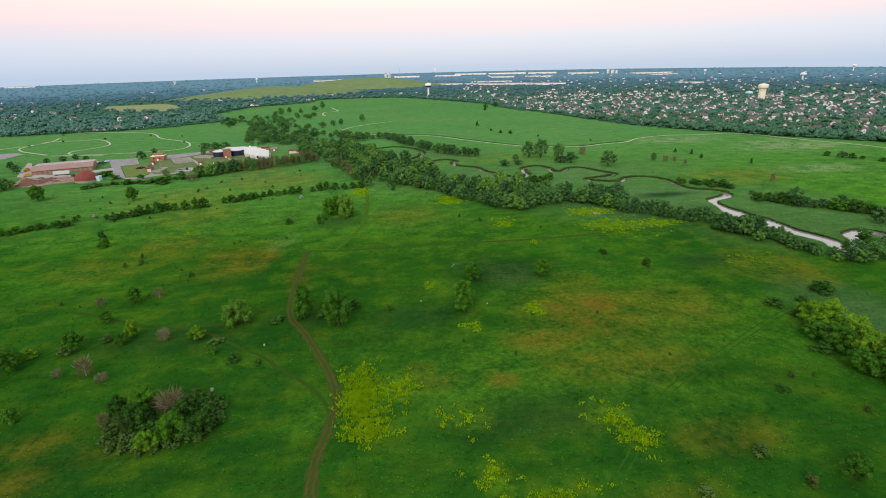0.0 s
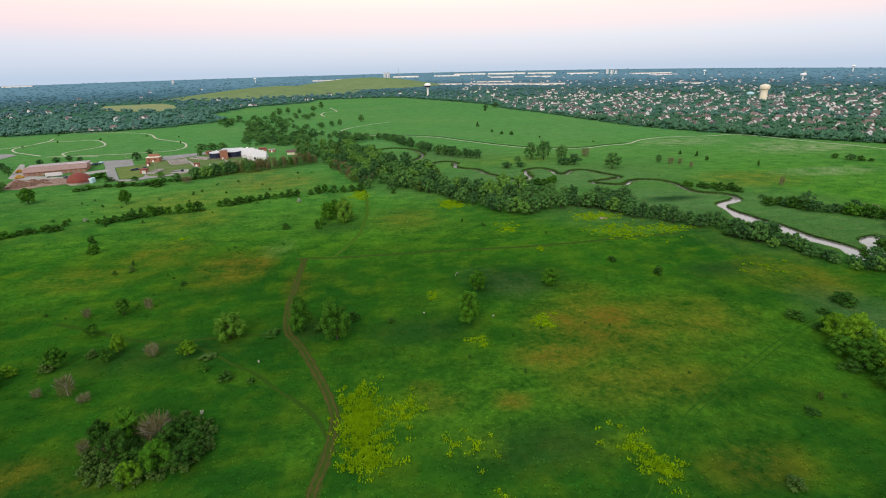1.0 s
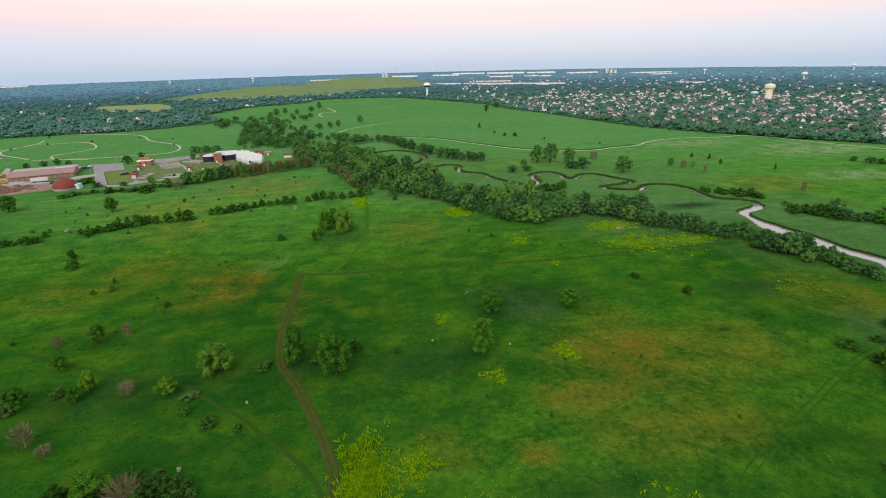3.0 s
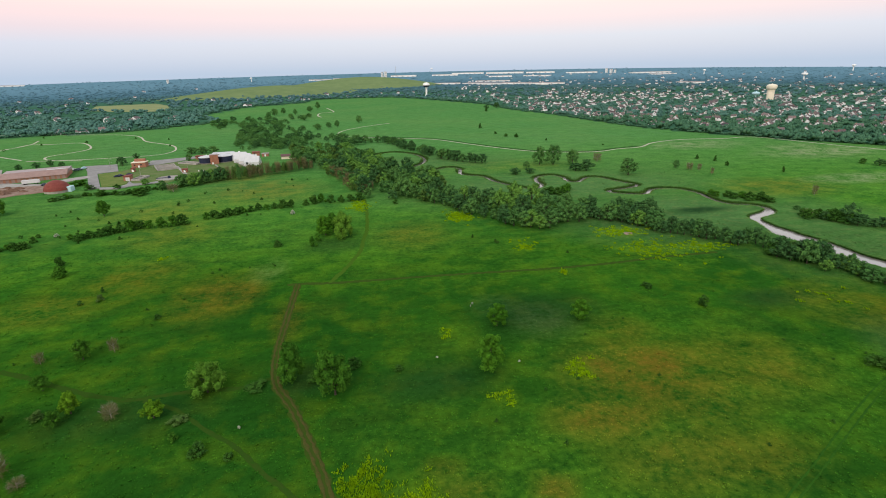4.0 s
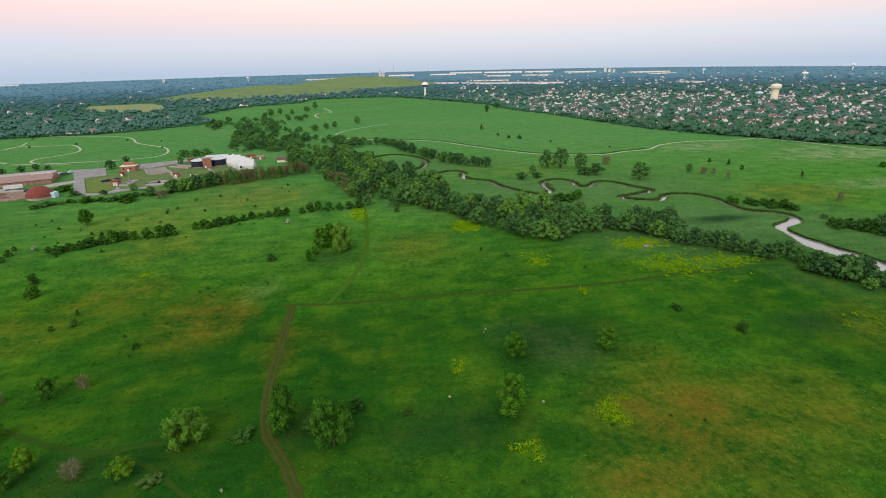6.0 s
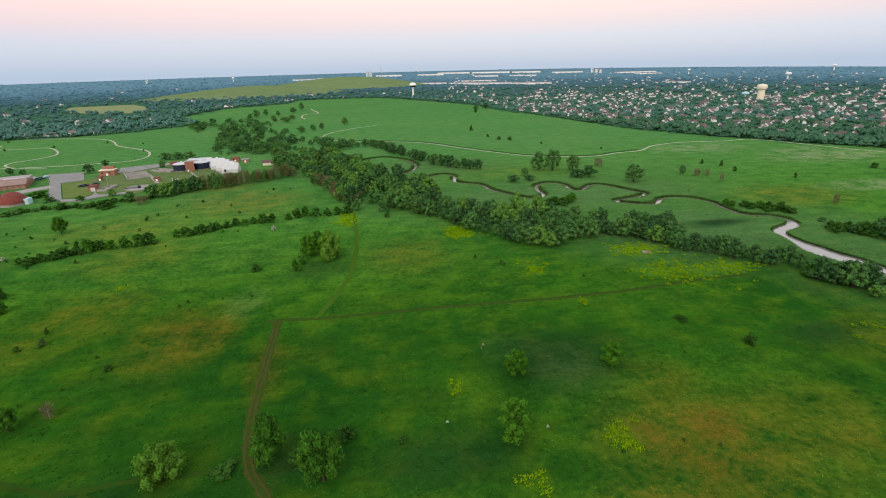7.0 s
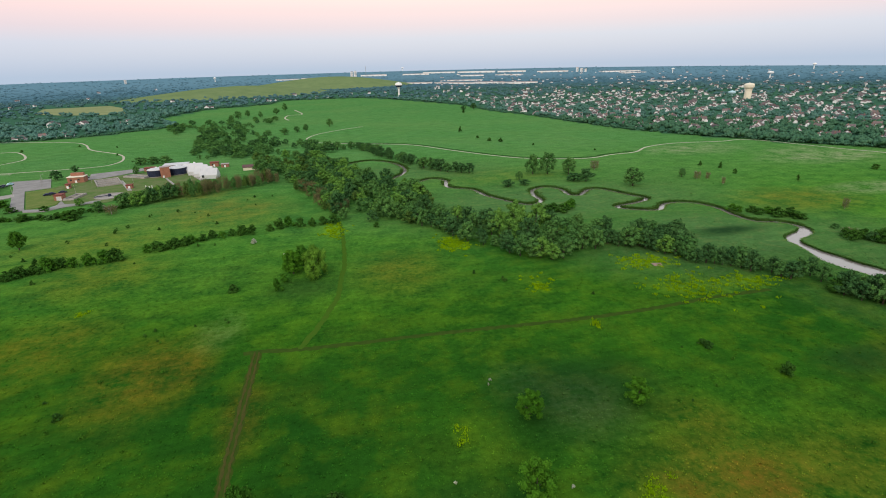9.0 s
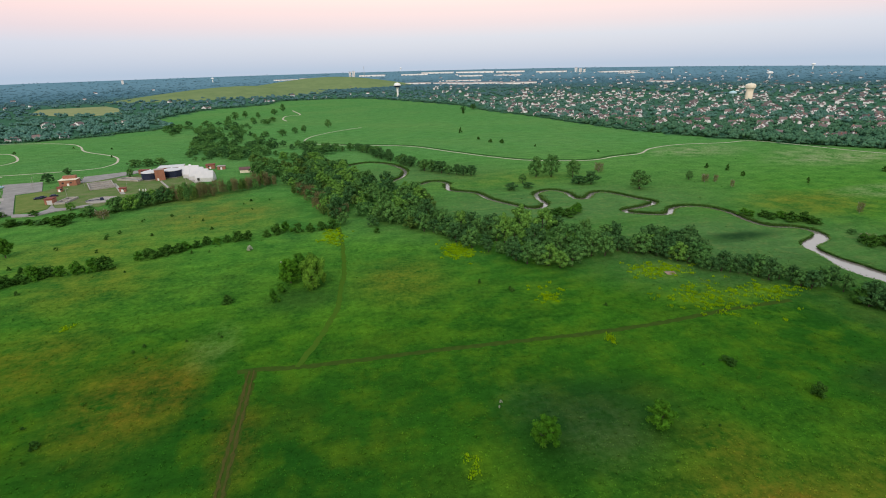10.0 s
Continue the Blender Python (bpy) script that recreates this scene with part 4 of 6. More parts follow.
SINGLES += [("white_bush", (-36.1, 159.0, 0.9, 1.0)), ("white_bush", (20.8, 181.6, 1.0, 0.6)), ("white_bush", (41.0, 216.8, 1.0, 0.9)), ("white_bush", (-177.4, 357.1, 3.3, 2.2)), ("white_bush", (-43.9, 372.1, 3.6, 3.0)), ("white_bush", (-26.3, 348.1, 1.2, 1.1)), ("white_bush", (39.8, 214.8, 0.8, 0.9)), ("bush", (-184.6, 348.2, 4.4, 3.9)), ("bush", (-187.3, 358.3, 3.0, 2.5)), ("green_bush", (-166.4, 350.1, 6.0, 3.4)), ("bush", (-149.1, 371.7, 3.2, 3.5)), ("white_bush", (46.1, 173.8, 1.2, 0.6)), ("leafy", (172.7, 492.1, 14.0, 17.1)), ("leafy", (184.7, 488.2, 15.5, 18.5)), ("leafy", (200.2, 479.5, 13.8, 14.5)), ("deep", (201.6, 452.1, 14.2, 10.1)), ("deep", (192.5, 455.0, 13.1, 6.8)), ("leafy", (153.1, 474.2, 6.7, 7.6)), ("deep", (136.1, 454.1, 10.7, 5.8)), ("deep", (150.1, 455.8, 9.7, 4.8))]
SINGLES += [("leafy", (226.6, 425.7, 15.7, 13.9)), ("bare", (231.2, 491.4, 9.5, 9.1)), ("leafy", (280.6, 439.7, 6.6, 7.5)), ("bare", (285.8, 428.4, 6.4, 7.3)), ("cedar", (327.0, 474.6, 4.1, 4.6)), ("cedar", (335.3, 460.3, 4.6, 5.7)), ("bush", (329.9, 437.1, 3.9, 4.3)), ("cedar", (353.7, 400.5, 3.6, 4.6)), ("bare", (293.5, 425.9, 4.3, 6.4)), ("bare", (292.4, 408.0, 3.6, 6.2)), ("bare", (310.9, 328.2, 4.3, 7.8)), ("bush", (446.0, 412.6, 6.6, 4.6)), ("deep", (450.7, 400.9, 9.6, 5.8)), ("bush", (456.2, 395.7, 8.5, 4.8)), ("bush", (461.7, 390.7, 5.3, 2.8)), ("bush", (464.6, 374.1, 7.1, 3.6)), ("cedar", (193.5, 805.7, 6.4, 8.1)), ("bush", (196.8, 729.7, 5.0, 3.9)), ("bush", (202.5, 698.3, 6.5, 4.5)), ("bush", (213.3, 687.1, 7.2, 5.2))]
SINGLES += [("deep", (295.4, 1147.3, 13.0, 11.1)), ("deep", (329.2, 1187.1, 16.2, 12.7)), ("bush", (282.1, 1100.7, 6.2, 7.3)), ("leafy", (11.5, 966.7, 12.7, 13.3)), ("leafy", (-25.8, 908.7, 9.9, 11.6)), ("leafy", (-39.3, 904.7, 9.8, 9.4)), ("leafy", (-56.5, 883.5, 15.3, 9.6)), ("leafy", (-79.9, 884.2, 13.4, 7.8)), ("leafy", (-164.5, 1196.6, 17.8, 15.8)), ("leafy", (-150.8, 1238.6, 13.2, 14.1)), ("leafy", (-173.1, 1170.1, 12.4, 10.6)), ("leafy", (-82.3, 1353.2, 13.1, 18.7)), ("leafy", (-95.8, 1281.4, 16.5, 12.9)), ("leafy", (-122.3, 1207.7, 10.3, 12.7)), ("bush", (238.7, 644.6, 3.0, 2.9)), ("bush", (285.7, 586.1, 3.5, 1.9)), ("deep", (274.5, 270.2, 9.5, 11.4)), ("deep", (301.8, 262.8, 9.4, 6.0)), ("deep", (287.8, 223.2, 14.0, 9.4)), ("bare", (311.2, 260.2, 10.8, 3.5))]
SINGLES += [("bare", (268.2, 290.5, 9.3, 3.2)), ("leafy", (269.8, 300.1, 4.8, 2.9)), ("bush", (70.7, 284.9, 2.8, 1.6)), ("bush", (25.0, 381.8, 4.4, 3.3)), ("cedar", (60.1, 296.6, 1.8, 2.1)), ("cedar", (70.4, 286.2, 1.7, 2.0)), ("cedar", (100.9, 261.9, 2.0, 1.5)), ("bare", (-56.1, 126.5, 5.3, 4.7))]
for kind, (px, py, w, h) in SINGLES:
    plant(kind, px, py, w, h, "single trees and shrubs in the prairie")

# dense thicket with brighter trees at its heart
# Inner plants take darker leaves: the thicket's shade put into colour
for i in range(110):
    a, q = i * 2.4, math.sqrt((i + 0.5) / 110)
    tx, ty = (-55.9, 123.4)
    rim = q > 0.74 or (a % math.tau > 2.0 and a % math.tau < 4.4 and q > 0.45)
    w = grow.uniform(2.0, 3.6) if rim else grow.uniform(3.4, 5.6)
    plant("grey_bush" if rim else "bush", tx + 15.5 * q * math.cos(a), ty + 12.5 * q * math.sin(a), w, w * grow.uniform(0.6, 0.85), "shrubs of the thicket")
for kind, (px, py, w, h) in [("near_bright", (-56.5, 112.5, 5.6, 6.0)), ("near_poplar", (-51.9, 116.0, 7.2, 7.9)), ("near_shaded", (-62.6, 120.9, 7.1, 8.7)), ("near_poplar", (-62.0, 128.9, 8.8, 9.1)), ("near_shaded", (-45.3, 116.3, 7.3, 6.1)), ("near_shaded", (-51.0, 124.3, 6.8, 6.5)), ("near_shaded", (-69.3, 128.0, 6.2, 6.6)), ("bare", (-55.0, 126.0, 9.5, 8.4)), ("bare", (-63.5, 121.5, 6.0, 6.5)), ("white_bush", (-47.2, 135.8, 1.4, 1.1)), ("bare", (-71.7, 125.0, 3.6, 4.4))]:
    plant(kind, px, py, w, h, "trees of the thicket")

# clump of bright trees at the edge of the marsh
for kind, (px, py, w, h) in [("near_bright", (151.3, 133.4, 9.9, 9.5)), ("near_bright", (155.3, 129.6, 10.5, 11.4)), ("near_leafy", (146.1, 125.4, 8.3, 6.4)), ("near_leafy", (146.6, 118.0, 9.8, 9.4)), ("near_bright", (154.0, 118.5, 11.0, 10.6)), ("near_bright", (150.5, 109.8, 11.1, 10.3)), ("near_leafy", (143.1, 106.7, 9.5, 6.9)), ("near_leafy", (146.0, 101.2, 10.5, 8.3)), ("near_bright", (155.7, 105.6, 11.9, 9.6)), ("near_leafy", (147.6, 95.9, 11.1, 9.0)), ("bush", (153.4, 139.4, 6.2, 3.7)),
                             ("near_bright", (152.1, 95.0, 11.1, 10.6)), ("bush", (141.5, 117.7, 7.2, 3.1)), ("bush", (163.2, 120.9, 7.5, 2.4))]:
    plant(kind, px, py, w, h, "trees at the marsh edge")


def row(points, spacing, width, height, kinds, depth, group):
    """Plants along a line, jittered across it."""
    c = curve_points(points, spacing)
    t = np.gradient(c, axis=0)
    t /= np.linalg.norm(t, axis=1)[:, None]
    for p, d in zip(c, t):
        off = grow.uniform(-depth, depth)
        s = grow.uniform(0.7, 1.25)
        plant(grow.choice(kinds), p[0] - d[1] * off, p[1] + d[0] * off, width * s * grow.uniform(0.85, 1.15), height * s, group)


HEDGE = ["bush", "bush", "green_bush", "bush"]
BELT = ["leafy", "deep", "leafy", "tall", "deep", "leafy", "deep", "tall", "leafy", "bright", "bright"]
row([(-221.5, 321), (-207.8, 328.6), (-199.2, 335.7), (-185, 339.4)], 3.5, 6.0, 3.8, HEDGE, 2, "hedge of shrubs")
row([(-160.8, 347.3), (-151.5, 351.7), (-142.6, 356.5)], 3.6, 6.4, 4.4, HEDGE, 1.5, "hedge of shrubs")
row([(-138.3, 359.7), (-134, 363), (-120.9, 362.6), (-109.8, 365.9)], 6.5, 7.5, 6.0, HEDGE, 1, "hedge of shrubs")
row([(-98, 374), (-88.2, 378.1), (-80.8, 381.3), (-67.7, 388.5), (-47.1, 392.2)], 4.2, 7.0, 5.0, HEDGE, 2, "hedge of shrubs")
row([(-36.4, 393.1), (-25.8, 398.1), (-12.6, 398.5), (0.8, 398.8)], 5.5, 7.0, 5.5, HEDGE + ["leafy"], 3, "hedge of shrubs")
row([(-229.6, 458), (-212.1, 468.7), (-180.1, 468.8), (-164.7, 479), (-146, 481.2)], 4.0, 7.0, 3.2, ["green_bush", "bush", "leafy"], 2, "trees below the works")
row([(-146, 486), (-140, 490.5), (-130, 496.5), (-113.7, 504.6)], 1.7, 9.0, 10.0, ["leafy", "bright", "leafy", "bright", "deep"], 8, "trees below the works")
row([(-119.3, 506.3), (-95.9, 508), (-76.1, 520.6), (-43.6, 533.8)], 1.8, 5.2, 11.0, ["bare", "bare", "bare", "grey", "bare", "leafy"], 6, "bare trees below the works")
row([(-311.3, 460.1), (-298.7, 466.8), (-303.7, 490.3)], 6.0, 9.0, 8.0, ["leafy", "bright", "green_bush"], 6, "trees below the works")
row([(47.2, 385.5), (66.2, 353.2), (81.5, 328.6), (96.6, 304.8), (117.7, 309.4), (138.6, 316.2)], 5.0, 9.5, 9.0, BELT, 3, "woodland belt")
row([(53.6, 398.7), (73, 366.2), (89.3, 343.2), (102.2, 322.9), (124.1, 326.8), (144.3, 329.8)], 5.5, 10.5, 12.0, BELT, 4, "woodland belt")
row([(93.8, 360.4), (110.5, 342.7), (131.9, 342.1)], 8.0, 12.0, 14.0, BELT, 6, "woodland belt")
row([(141, 314.5), (155, 304.5), (164, 284), (175, 270.5), (186.5, 259.5), (199, 247)], 3.2, 8.6, 8.8, BELT + ["deep"], 4, "woodland belt")
row([(155.9, 313.2), (165.4, 307.4), (168, 293)], 6.0, 10.0, 13.0, ["leafy", "deep"], 3, "woodland belt")
row([(197, 234), (200.5, 227), (206, 217), (212, 208)], 3.0, 8.5, 9.0, BELT, 4, "woodland belt beside the creek")
row([(195.3, 236.9), (197.9, 226.9), (203.7, 215.7), (210.5, 206.8), (214.3, 194), (218.9, 180.5), (239.2, 180.1), (246.6, 168.3)], 3.2, 7.4, 5.8, BELT + ["bush", "bush"], 4, "woodland belt beside the creek")
row([(196.3, 229.3), (206.3, 228.9), (209.2, 222.1)], 5.0, 9.0, 9.0, ["deep", "leafy"], 3, "woodland belt beside the creek")
row([(13.6, 698.6), (43.7, 687.4), (58.1, 636.8), (81.7, 575), (100.7, 534.9), (122.8, 516)], 6.5, 10.0, 9.0, ["deep", "leafy", "deep"], 4, "trees north of the creek")
row([(245, 347.4), (251.5, 339.2), (268.2, 320.5)], 5.0, 9.0, 5.0, ["bush", "green_bush"], 5, "shrubs north of the creek")
row([(261.3, 287.5), (271.3, 272.5), (282.2, 262.3), (290.6, 254.5), (297.3, 242.2), (303, 228)], 3.2, 8.5, 6.0, ["bush", "deep", "bush", "bush", "green_bush", "deep"], 4, "shrubs north of the creek")
row([(134.7, 381.7), (143.4, 379.2), (155.2, 384.8)], 7.0, 9.0, 5.0, ["bush", "green_bush"], 4, "shrubs north of the creek")
row([(230.1, 191), (251.5, 198.5), (259, 188.1)], 6.0, 8.0, 6.0, ["bush", "leafy"], 5, "shrubs north of the creek")


def fill(poly, n, width, height, kinds, group, seed):
    g = np.random.RandomState(seed)
    p = np.array(poly)
    done = 0
    while done < n:
        q = g.uniform(p.min(0), p.max(0))
        if inside(poly, q[0], q[1]):
            done += 1
            s = g.uniform(0.65, 1.25)
            plant(grow.choice(kinds), q[0], q[1], width * s, height * s, group)


WOOD_NEAR = [(-19.5, 496.6), (3.3, 544), (37.5, 514.7), (67.2, 457.7), (62.6, 396.1), (46.5, 379.7), (23.1, 392.4), (1, 407.3)]
WOOD_MID = [(-78.9, 649.5), (-23.7, 666.2), (18.1, 615.6), (27.1, 536.2), (2.7, 508.9), (-25.4, 511.2), (-53, 543.9)]
WOOD_FAR = [(-195, 981), (-134, 976), (-60, 787), (6, 727), (12.2, 648), (-50.6, 639.6), (-110.8, 681.2), (-150, 741)]
WOOD_WEST = [(-292, 1091), (-219, 1108), (-84, 1142), (-92, 1025), (-177, 934), (-180, 857), (-255, 1007)]
row([(-19.5, 496.6), (-5.8, 465.9), (5.9, 419.3)], 4.0, 7.0, 9.0, ["bare", "bare", "grey"], 8, "bare trees at the wood edge")
fill(WOOD_NEAR, 70, 11.5, 11.5, BELT, "wood beside the creek", 1)


WOOD_GAP = [(-57.4, 580.7), (-44.6, 605.8), (-11.9, 664.1), (17, 595.1), (14.6, 463.4), (-3.6, 477.3), (-18.3, 511.5), (-34.4, 533.3), (-51.8, 539.6)]
WOOD_BACK = [(-157, 776), (-138, 833), (-98, 783), (-84, 710), (-95.7, 666.4), (-149, 687)]


def joined_wood(polys, mats, label, seed):
    """Close-grown trees that nobody could count, joined by leaf colour."""
    g = np.random.RandomState(seed)
    pts = []
    for poly, n, w, h in polys:
        p, k = np.array(poly), 0
        while k < n:
            q = g.uniform(p.min(0), p.max(0))
            if inside(poly, q[0], q[1]):
                k += 1
                sc = g.uniform(0.65, 1.25)
                pts.append((q[0], q[1], w * sc * g.uniform(0.85, 1.15), h * sc))
    pts, which = np.array(pts), g.choice(len(mats), len(pts))
    for i, kind in enumerate(mats):
        mat, shape, blobs, leaves, leaf, _ = KINDS[kind]
        protos = []
        for k in range(3):
            me = crown_mesh("wood", 300 + 10 * i + k, 13, 420, leaf * 1.3, shape, mat)
            protos.append((np.array([v.co[:] for v in me.vertices]), np.array([list(f.vertices) for f in me.polygons])))
            bpy.data.meshes.remove(me)
        q = pts[which == i]
        scatter("close_wood", protos, np.column_stack([q[:, :2], 0 * q[:, 0]]), q[:, 2:], mat, label, "woods", seed + i)


joined_wood([(WOOD_FAR, 150, 11.5, 9.0), (WOOD_WEST, 50, 13.0, 8.0), (WOOD_BACK, 34, 9.0, 6.0)], ["leafy", "deep", "leafy"], "close-grown dark green wood at the head of the valley", 23)
joined_wood([(WOOD_MID, 90, 11.0, 9.5), (WOOD_NEAR, 45, 11.0, 8.5), (WOOD_GAP, 75, 8.5, 7.5)], ["leafy", "deep", "bright", "grey", "leafy", "bright"], "close-grown green broadleaf wood along the creek valley", 3)
for kind, q in LATER.items():  # close stands that nobody could count
    q = np.array(q)
    protos = [(np.array([v.co[:] for v in me.vertices]), np.array([list(f.vertices) for f in me.polygons])) for me, _ in MESHES[kind]]
    scatter("close_stand", protos, np.column_stack([q[:, :2], 0 * q[:, 0]]), q[:, 2:], KINDS[kind][0], "close stand of trees, " + WORDS[kind][0].split(" in ")[0].split(" with ")[0], "woods", 5)
fill([(-90.6, 315.3), (-36.4, 424.7), (-40.8, 491), (-159.8, 449.1), (-217.6, 406.4), (-215.6, 360.2)], 34, 2.2, 1.8, ["cedar", "small_bush", "small_bush"], "small shrubs in the field", 5)
fill([(-144.1, 205.2), (-75.7, 279), (-41.8, 302.8), (-44.3, 229.7), (-70, 188.8), (-110.5, 165.2)], 26, 1.6, 1.2, ["cedar", "small_bush", "small_green", "small_green"], "small shrubs in the field", 6)
fill([(11.3, 191.4), (89.7, 229.2), (187.7, 214.2), (149.8, 116.6), (95.4, 99.1), (37.4, 116.1)], 30, 1.3, 0.9, ["small_bush", "small_green"], "small shrubs in the field", 7)
fill([(-444, 712), (-317, 649), (-219, 699), (-307, 998), (-573, 932)], 8, 4.0, 3.0, ["small_bush", "cedar"], "small shrubs in the field", 8)


# ---------------------------------------------------------------- far woods and suburb
rng = np.random.RandomState(17)
CLUMPS = [clump_proto(rng, 5, 18, 0.22) for _ in range(8)]
EDGE = [clump_proto(rng, 7, 60, 0.16) for _ in range(8)]
ROUGH = [clump_proto(rng, 3, 4) for _ in range(6)]
SUBURB = [(350, 1217), (388, 1028), (416, 850), (438, 737), (486, 642), (543, 558), (604, 469), (625, 404), (1357, 856), (1305, 1186), (1045, 1182), (1021, 1506), (681, 1603), (436, 1549)]
STRAW = [(-720, 1620), (-625, 1540), (-530, 1490), (-470, 1510), (-560, 1760), (-640, 1900), (-800, 1850)]
STRAW_FRONT = [(-760, 1560), (-640, 1300), (-440, 1270), (-380, 1440), (-445, 1450), (-510, 1425), (-615, 1490)]

# edge of the open land: a belt of trees
c = curve_points(OPEN[:-2], 7.0)
p = np.concatenate([c + rng.normal(size=c.shape) * 4 for _ in range(3)]) * 1.007
r = np.hypot(p[:, 0], p[:, 1])
scatter("tree_belt", EDGE, np.column_stack([p, ground_z(p[:, 0], p[:, 1])]), np.stack([rng.uniform(4.5, 8, len(p)), rng.uniform(2.5, 5.5, len(p))], 1), M_EDGEWOOD, "dark belt of trees along the edge of the fields", "woods")


def far_points(n, r0, r1, seed, a0=-50, a1=66):
    """Even in bearing and in depression, so denser near by."""
    g = np.random.RandomState(seed)
    a, r = np.radians(g.uniform(a0, a1, n)), 1 / g.uniform(1 / r1, 1 / r0, n)
    return r * np.sin(a), r * np.cos(a), r, g


x, y, r, g = far_points(15500, 560, 2600, 31)
keep = ~inside(OPEN, x, y) & ~inside(STRAW, x, y)
town = inside(SUBURB, x, y)
keep &= ~town | (g.uniform(0, 1, len(x)) < 0.98)
keep &= ~((np.abs(x - 430) < 35) & (np.abs(y - 1020) < 30))
x, y, r, town = x[keep], y[keep], r[keep], town[keep]
s = np.stack([np.where(town, g.uniform(6, 10, len(x)), g.uniform(8, 15, len(x))) * (1 + r / 6000), np.where(town, g.uniform(5, 10, len(x)), g.uniform(8, 13, len(x))) * np.where(inside(STRAW_FRONT, x, y), 0.6, 1.0)], 1)
# Haze painted in steps: each farther band takes a bluer leaf colour
for near, mat, label in ((r < 1000, M_EDGEWOOD, "dense green trees round the first houses"), ((r >= 1000) & (r < 1650), M_WOODS_HAZE, "dense green woods beyond the fields, tinted for haze"), (r >= 1650, M_MIDWOOD_HAZE, "dense woods stretching into the distance, tinted blue-green for haze")):
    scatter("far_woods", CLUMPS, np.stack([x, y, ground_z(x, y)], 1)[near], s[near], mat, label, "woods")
x, y, r, g = far_points(9000, 2300, 4800, 32)
keep = g.uniform(0, 1, len(x)) < 0.9
x, y, r = x[keep], y[keep], r[keep]
size = np.stack([g.uniform(12, 24, len(x)), g.uniform(4, 7, len(x))], 1)
# The last two bands get the palest haze colours
for part_of, mat, label in ((r < 3500, M_FARWOOD_HAZE, "woods far off beyond the suburb, tinted blue-green for haze"), (r >= 3500, M_RIM_HAZE, "woods along the skyline, tinted pale blue for haze")):
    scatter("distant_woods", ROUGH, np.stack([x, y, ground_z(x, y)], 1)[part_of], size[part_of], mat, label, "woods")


def house_meshes():
    """One storey and a half with a gabled roof, a garage wing, windows and doors."""
    made = {}
    bm = bmesh.new()
    box(bm, -6, -4.5, 0, 6, 4.5, 5.2)
    box(bm, 3.0, -7.5, 0, 9.0, -1.0, 3.2)
    for sx in (-6, 6):  # gable ends
        bm.faces.new([bm.verts.new(p) for p in ((sx, -4.5, 5.2), (sx, 4.5, 5.2), (sx, 0, 8.2))])
    bm.faces.new([bm.verts.new(p) for p in ((3.0, -7.5, 3.2), (9.0, -7.5, 3.2), (6.0, -7.5, 5.0))])
    made["wall"] = (bm, M_WALLS)
    bm = bmesh.new()

    def gable(axis, a0, a1, half, mid, z0, z1, over=0.6, thick=0.25):
        for side in (-1, 1):
            e, zl = half + over, z0 - over * (z1 - z0) / half
            pts = [(a0 - over, mid, z1), (a1 + over, mid, z1), (a1 + over, mid + side * e, zl), (a0 - over, mid + side * e, zl)]
            pts = [(p[0], p[1], p[2]) if axis == "x" else (p[1], p[0], p[2]) for p in pts]
            lo = [bm.verts.new(p) for p in pts]
            hi = [bm.verts.new((p[0], p[1], p[2] + thick)) for p in pts]
            bm.faces.new(lo)
            bm.faces.new(hi)
            for i in range(4):
                bm.faces.new((lo[i], lo[(i + 1) % 4], hi[(i + 1) % 4], hi[i]))

    gable("x", -6, 6, 4.5, 0, 5.2, 8.2)
    gable("y", -7.5, -1.0, 3.0, 6.0, 3.2, 5.0)
    made["roof"] = (bm, M_ROOFS)
    made["garage_door"] = (box(bmesh.new(), 3.8, -7.56, 0.05, 8.2, -7.46, 2.5), M_WHITEPAINT)
    made["door"] = (box(bmesh.new(), -0.5, -4.56, 0.1, 0.6, -4.46, 2.2), M_REDROOF)
    made["chimney"] = (box(bmesh.new(), -4.6, 0.6, 5.0, -3.6, 1.6, 9.2), M_BRICK)
    made["window"] = (box(bmesh.new(), -0.8, -0.05, 0, 0.8, 0.05, 1.3), M_GLASS)
    out = {}
    for n, (b, mat) in made.items():
        bmesh.ops.recalc_face_normals(b, faces=b.faces)
        me = bpy.data.meshes.new(n)
        b.to_mesh(me)
        b.free()
        me.materials.append(mat)
        out[n] = me
    return out


HOUSE = house_meshes()
PANES = [pose(-3.6, -4.52, 1.0), pose(-3.6, -4.52, 3.4), pose(1.6, -4.52, 3.4), pose(6.02, 1.5, 3.4, 0, 0, 90), pose(-6.02, 0.0, 3.4, 0, 0, 90)]


def house(x, y, turn, scale, label, group):
    ob = thing("house", x, y, float(ground_z(x, y)), turn, label, "house", group)
    ob.scale = (scale, scale, scale * 1.2)
    for n in ("wall", "roof", "garage_door", "door", "chimney"):
        share(n, HOUSE[n], ob)
    for m in PANES:
        share("window", HOUSE["window"], ob, m)


# streets of the suburb run in bent rows
g = np.random.RandomState(8)
spots = []
for i in range(-85, 125):
    for j in range(-50, 88):
        u, v = i * 15.0 + (j % 2) * 6, j * 24.0 + (6 if j % 2 else -6)
        u, v = u + 25 * math.sin(v * 0.006), v + 30 * math.sin(u * 0.007)
        hx, hy = 900 + u * 0.78 - v * 0.62, 1000 + u * 0.62 + v * 0.78
        spots.append((hx + g.uniform(-9, 9), hy + g.uniform(-9, 9), 38 + (180 if j % 2 else 0) + g.choice([0, 0, 0, 90, -90]) + g.uniform(-12, 12), g.uniform(0.60, 0.80), g.uniform()))
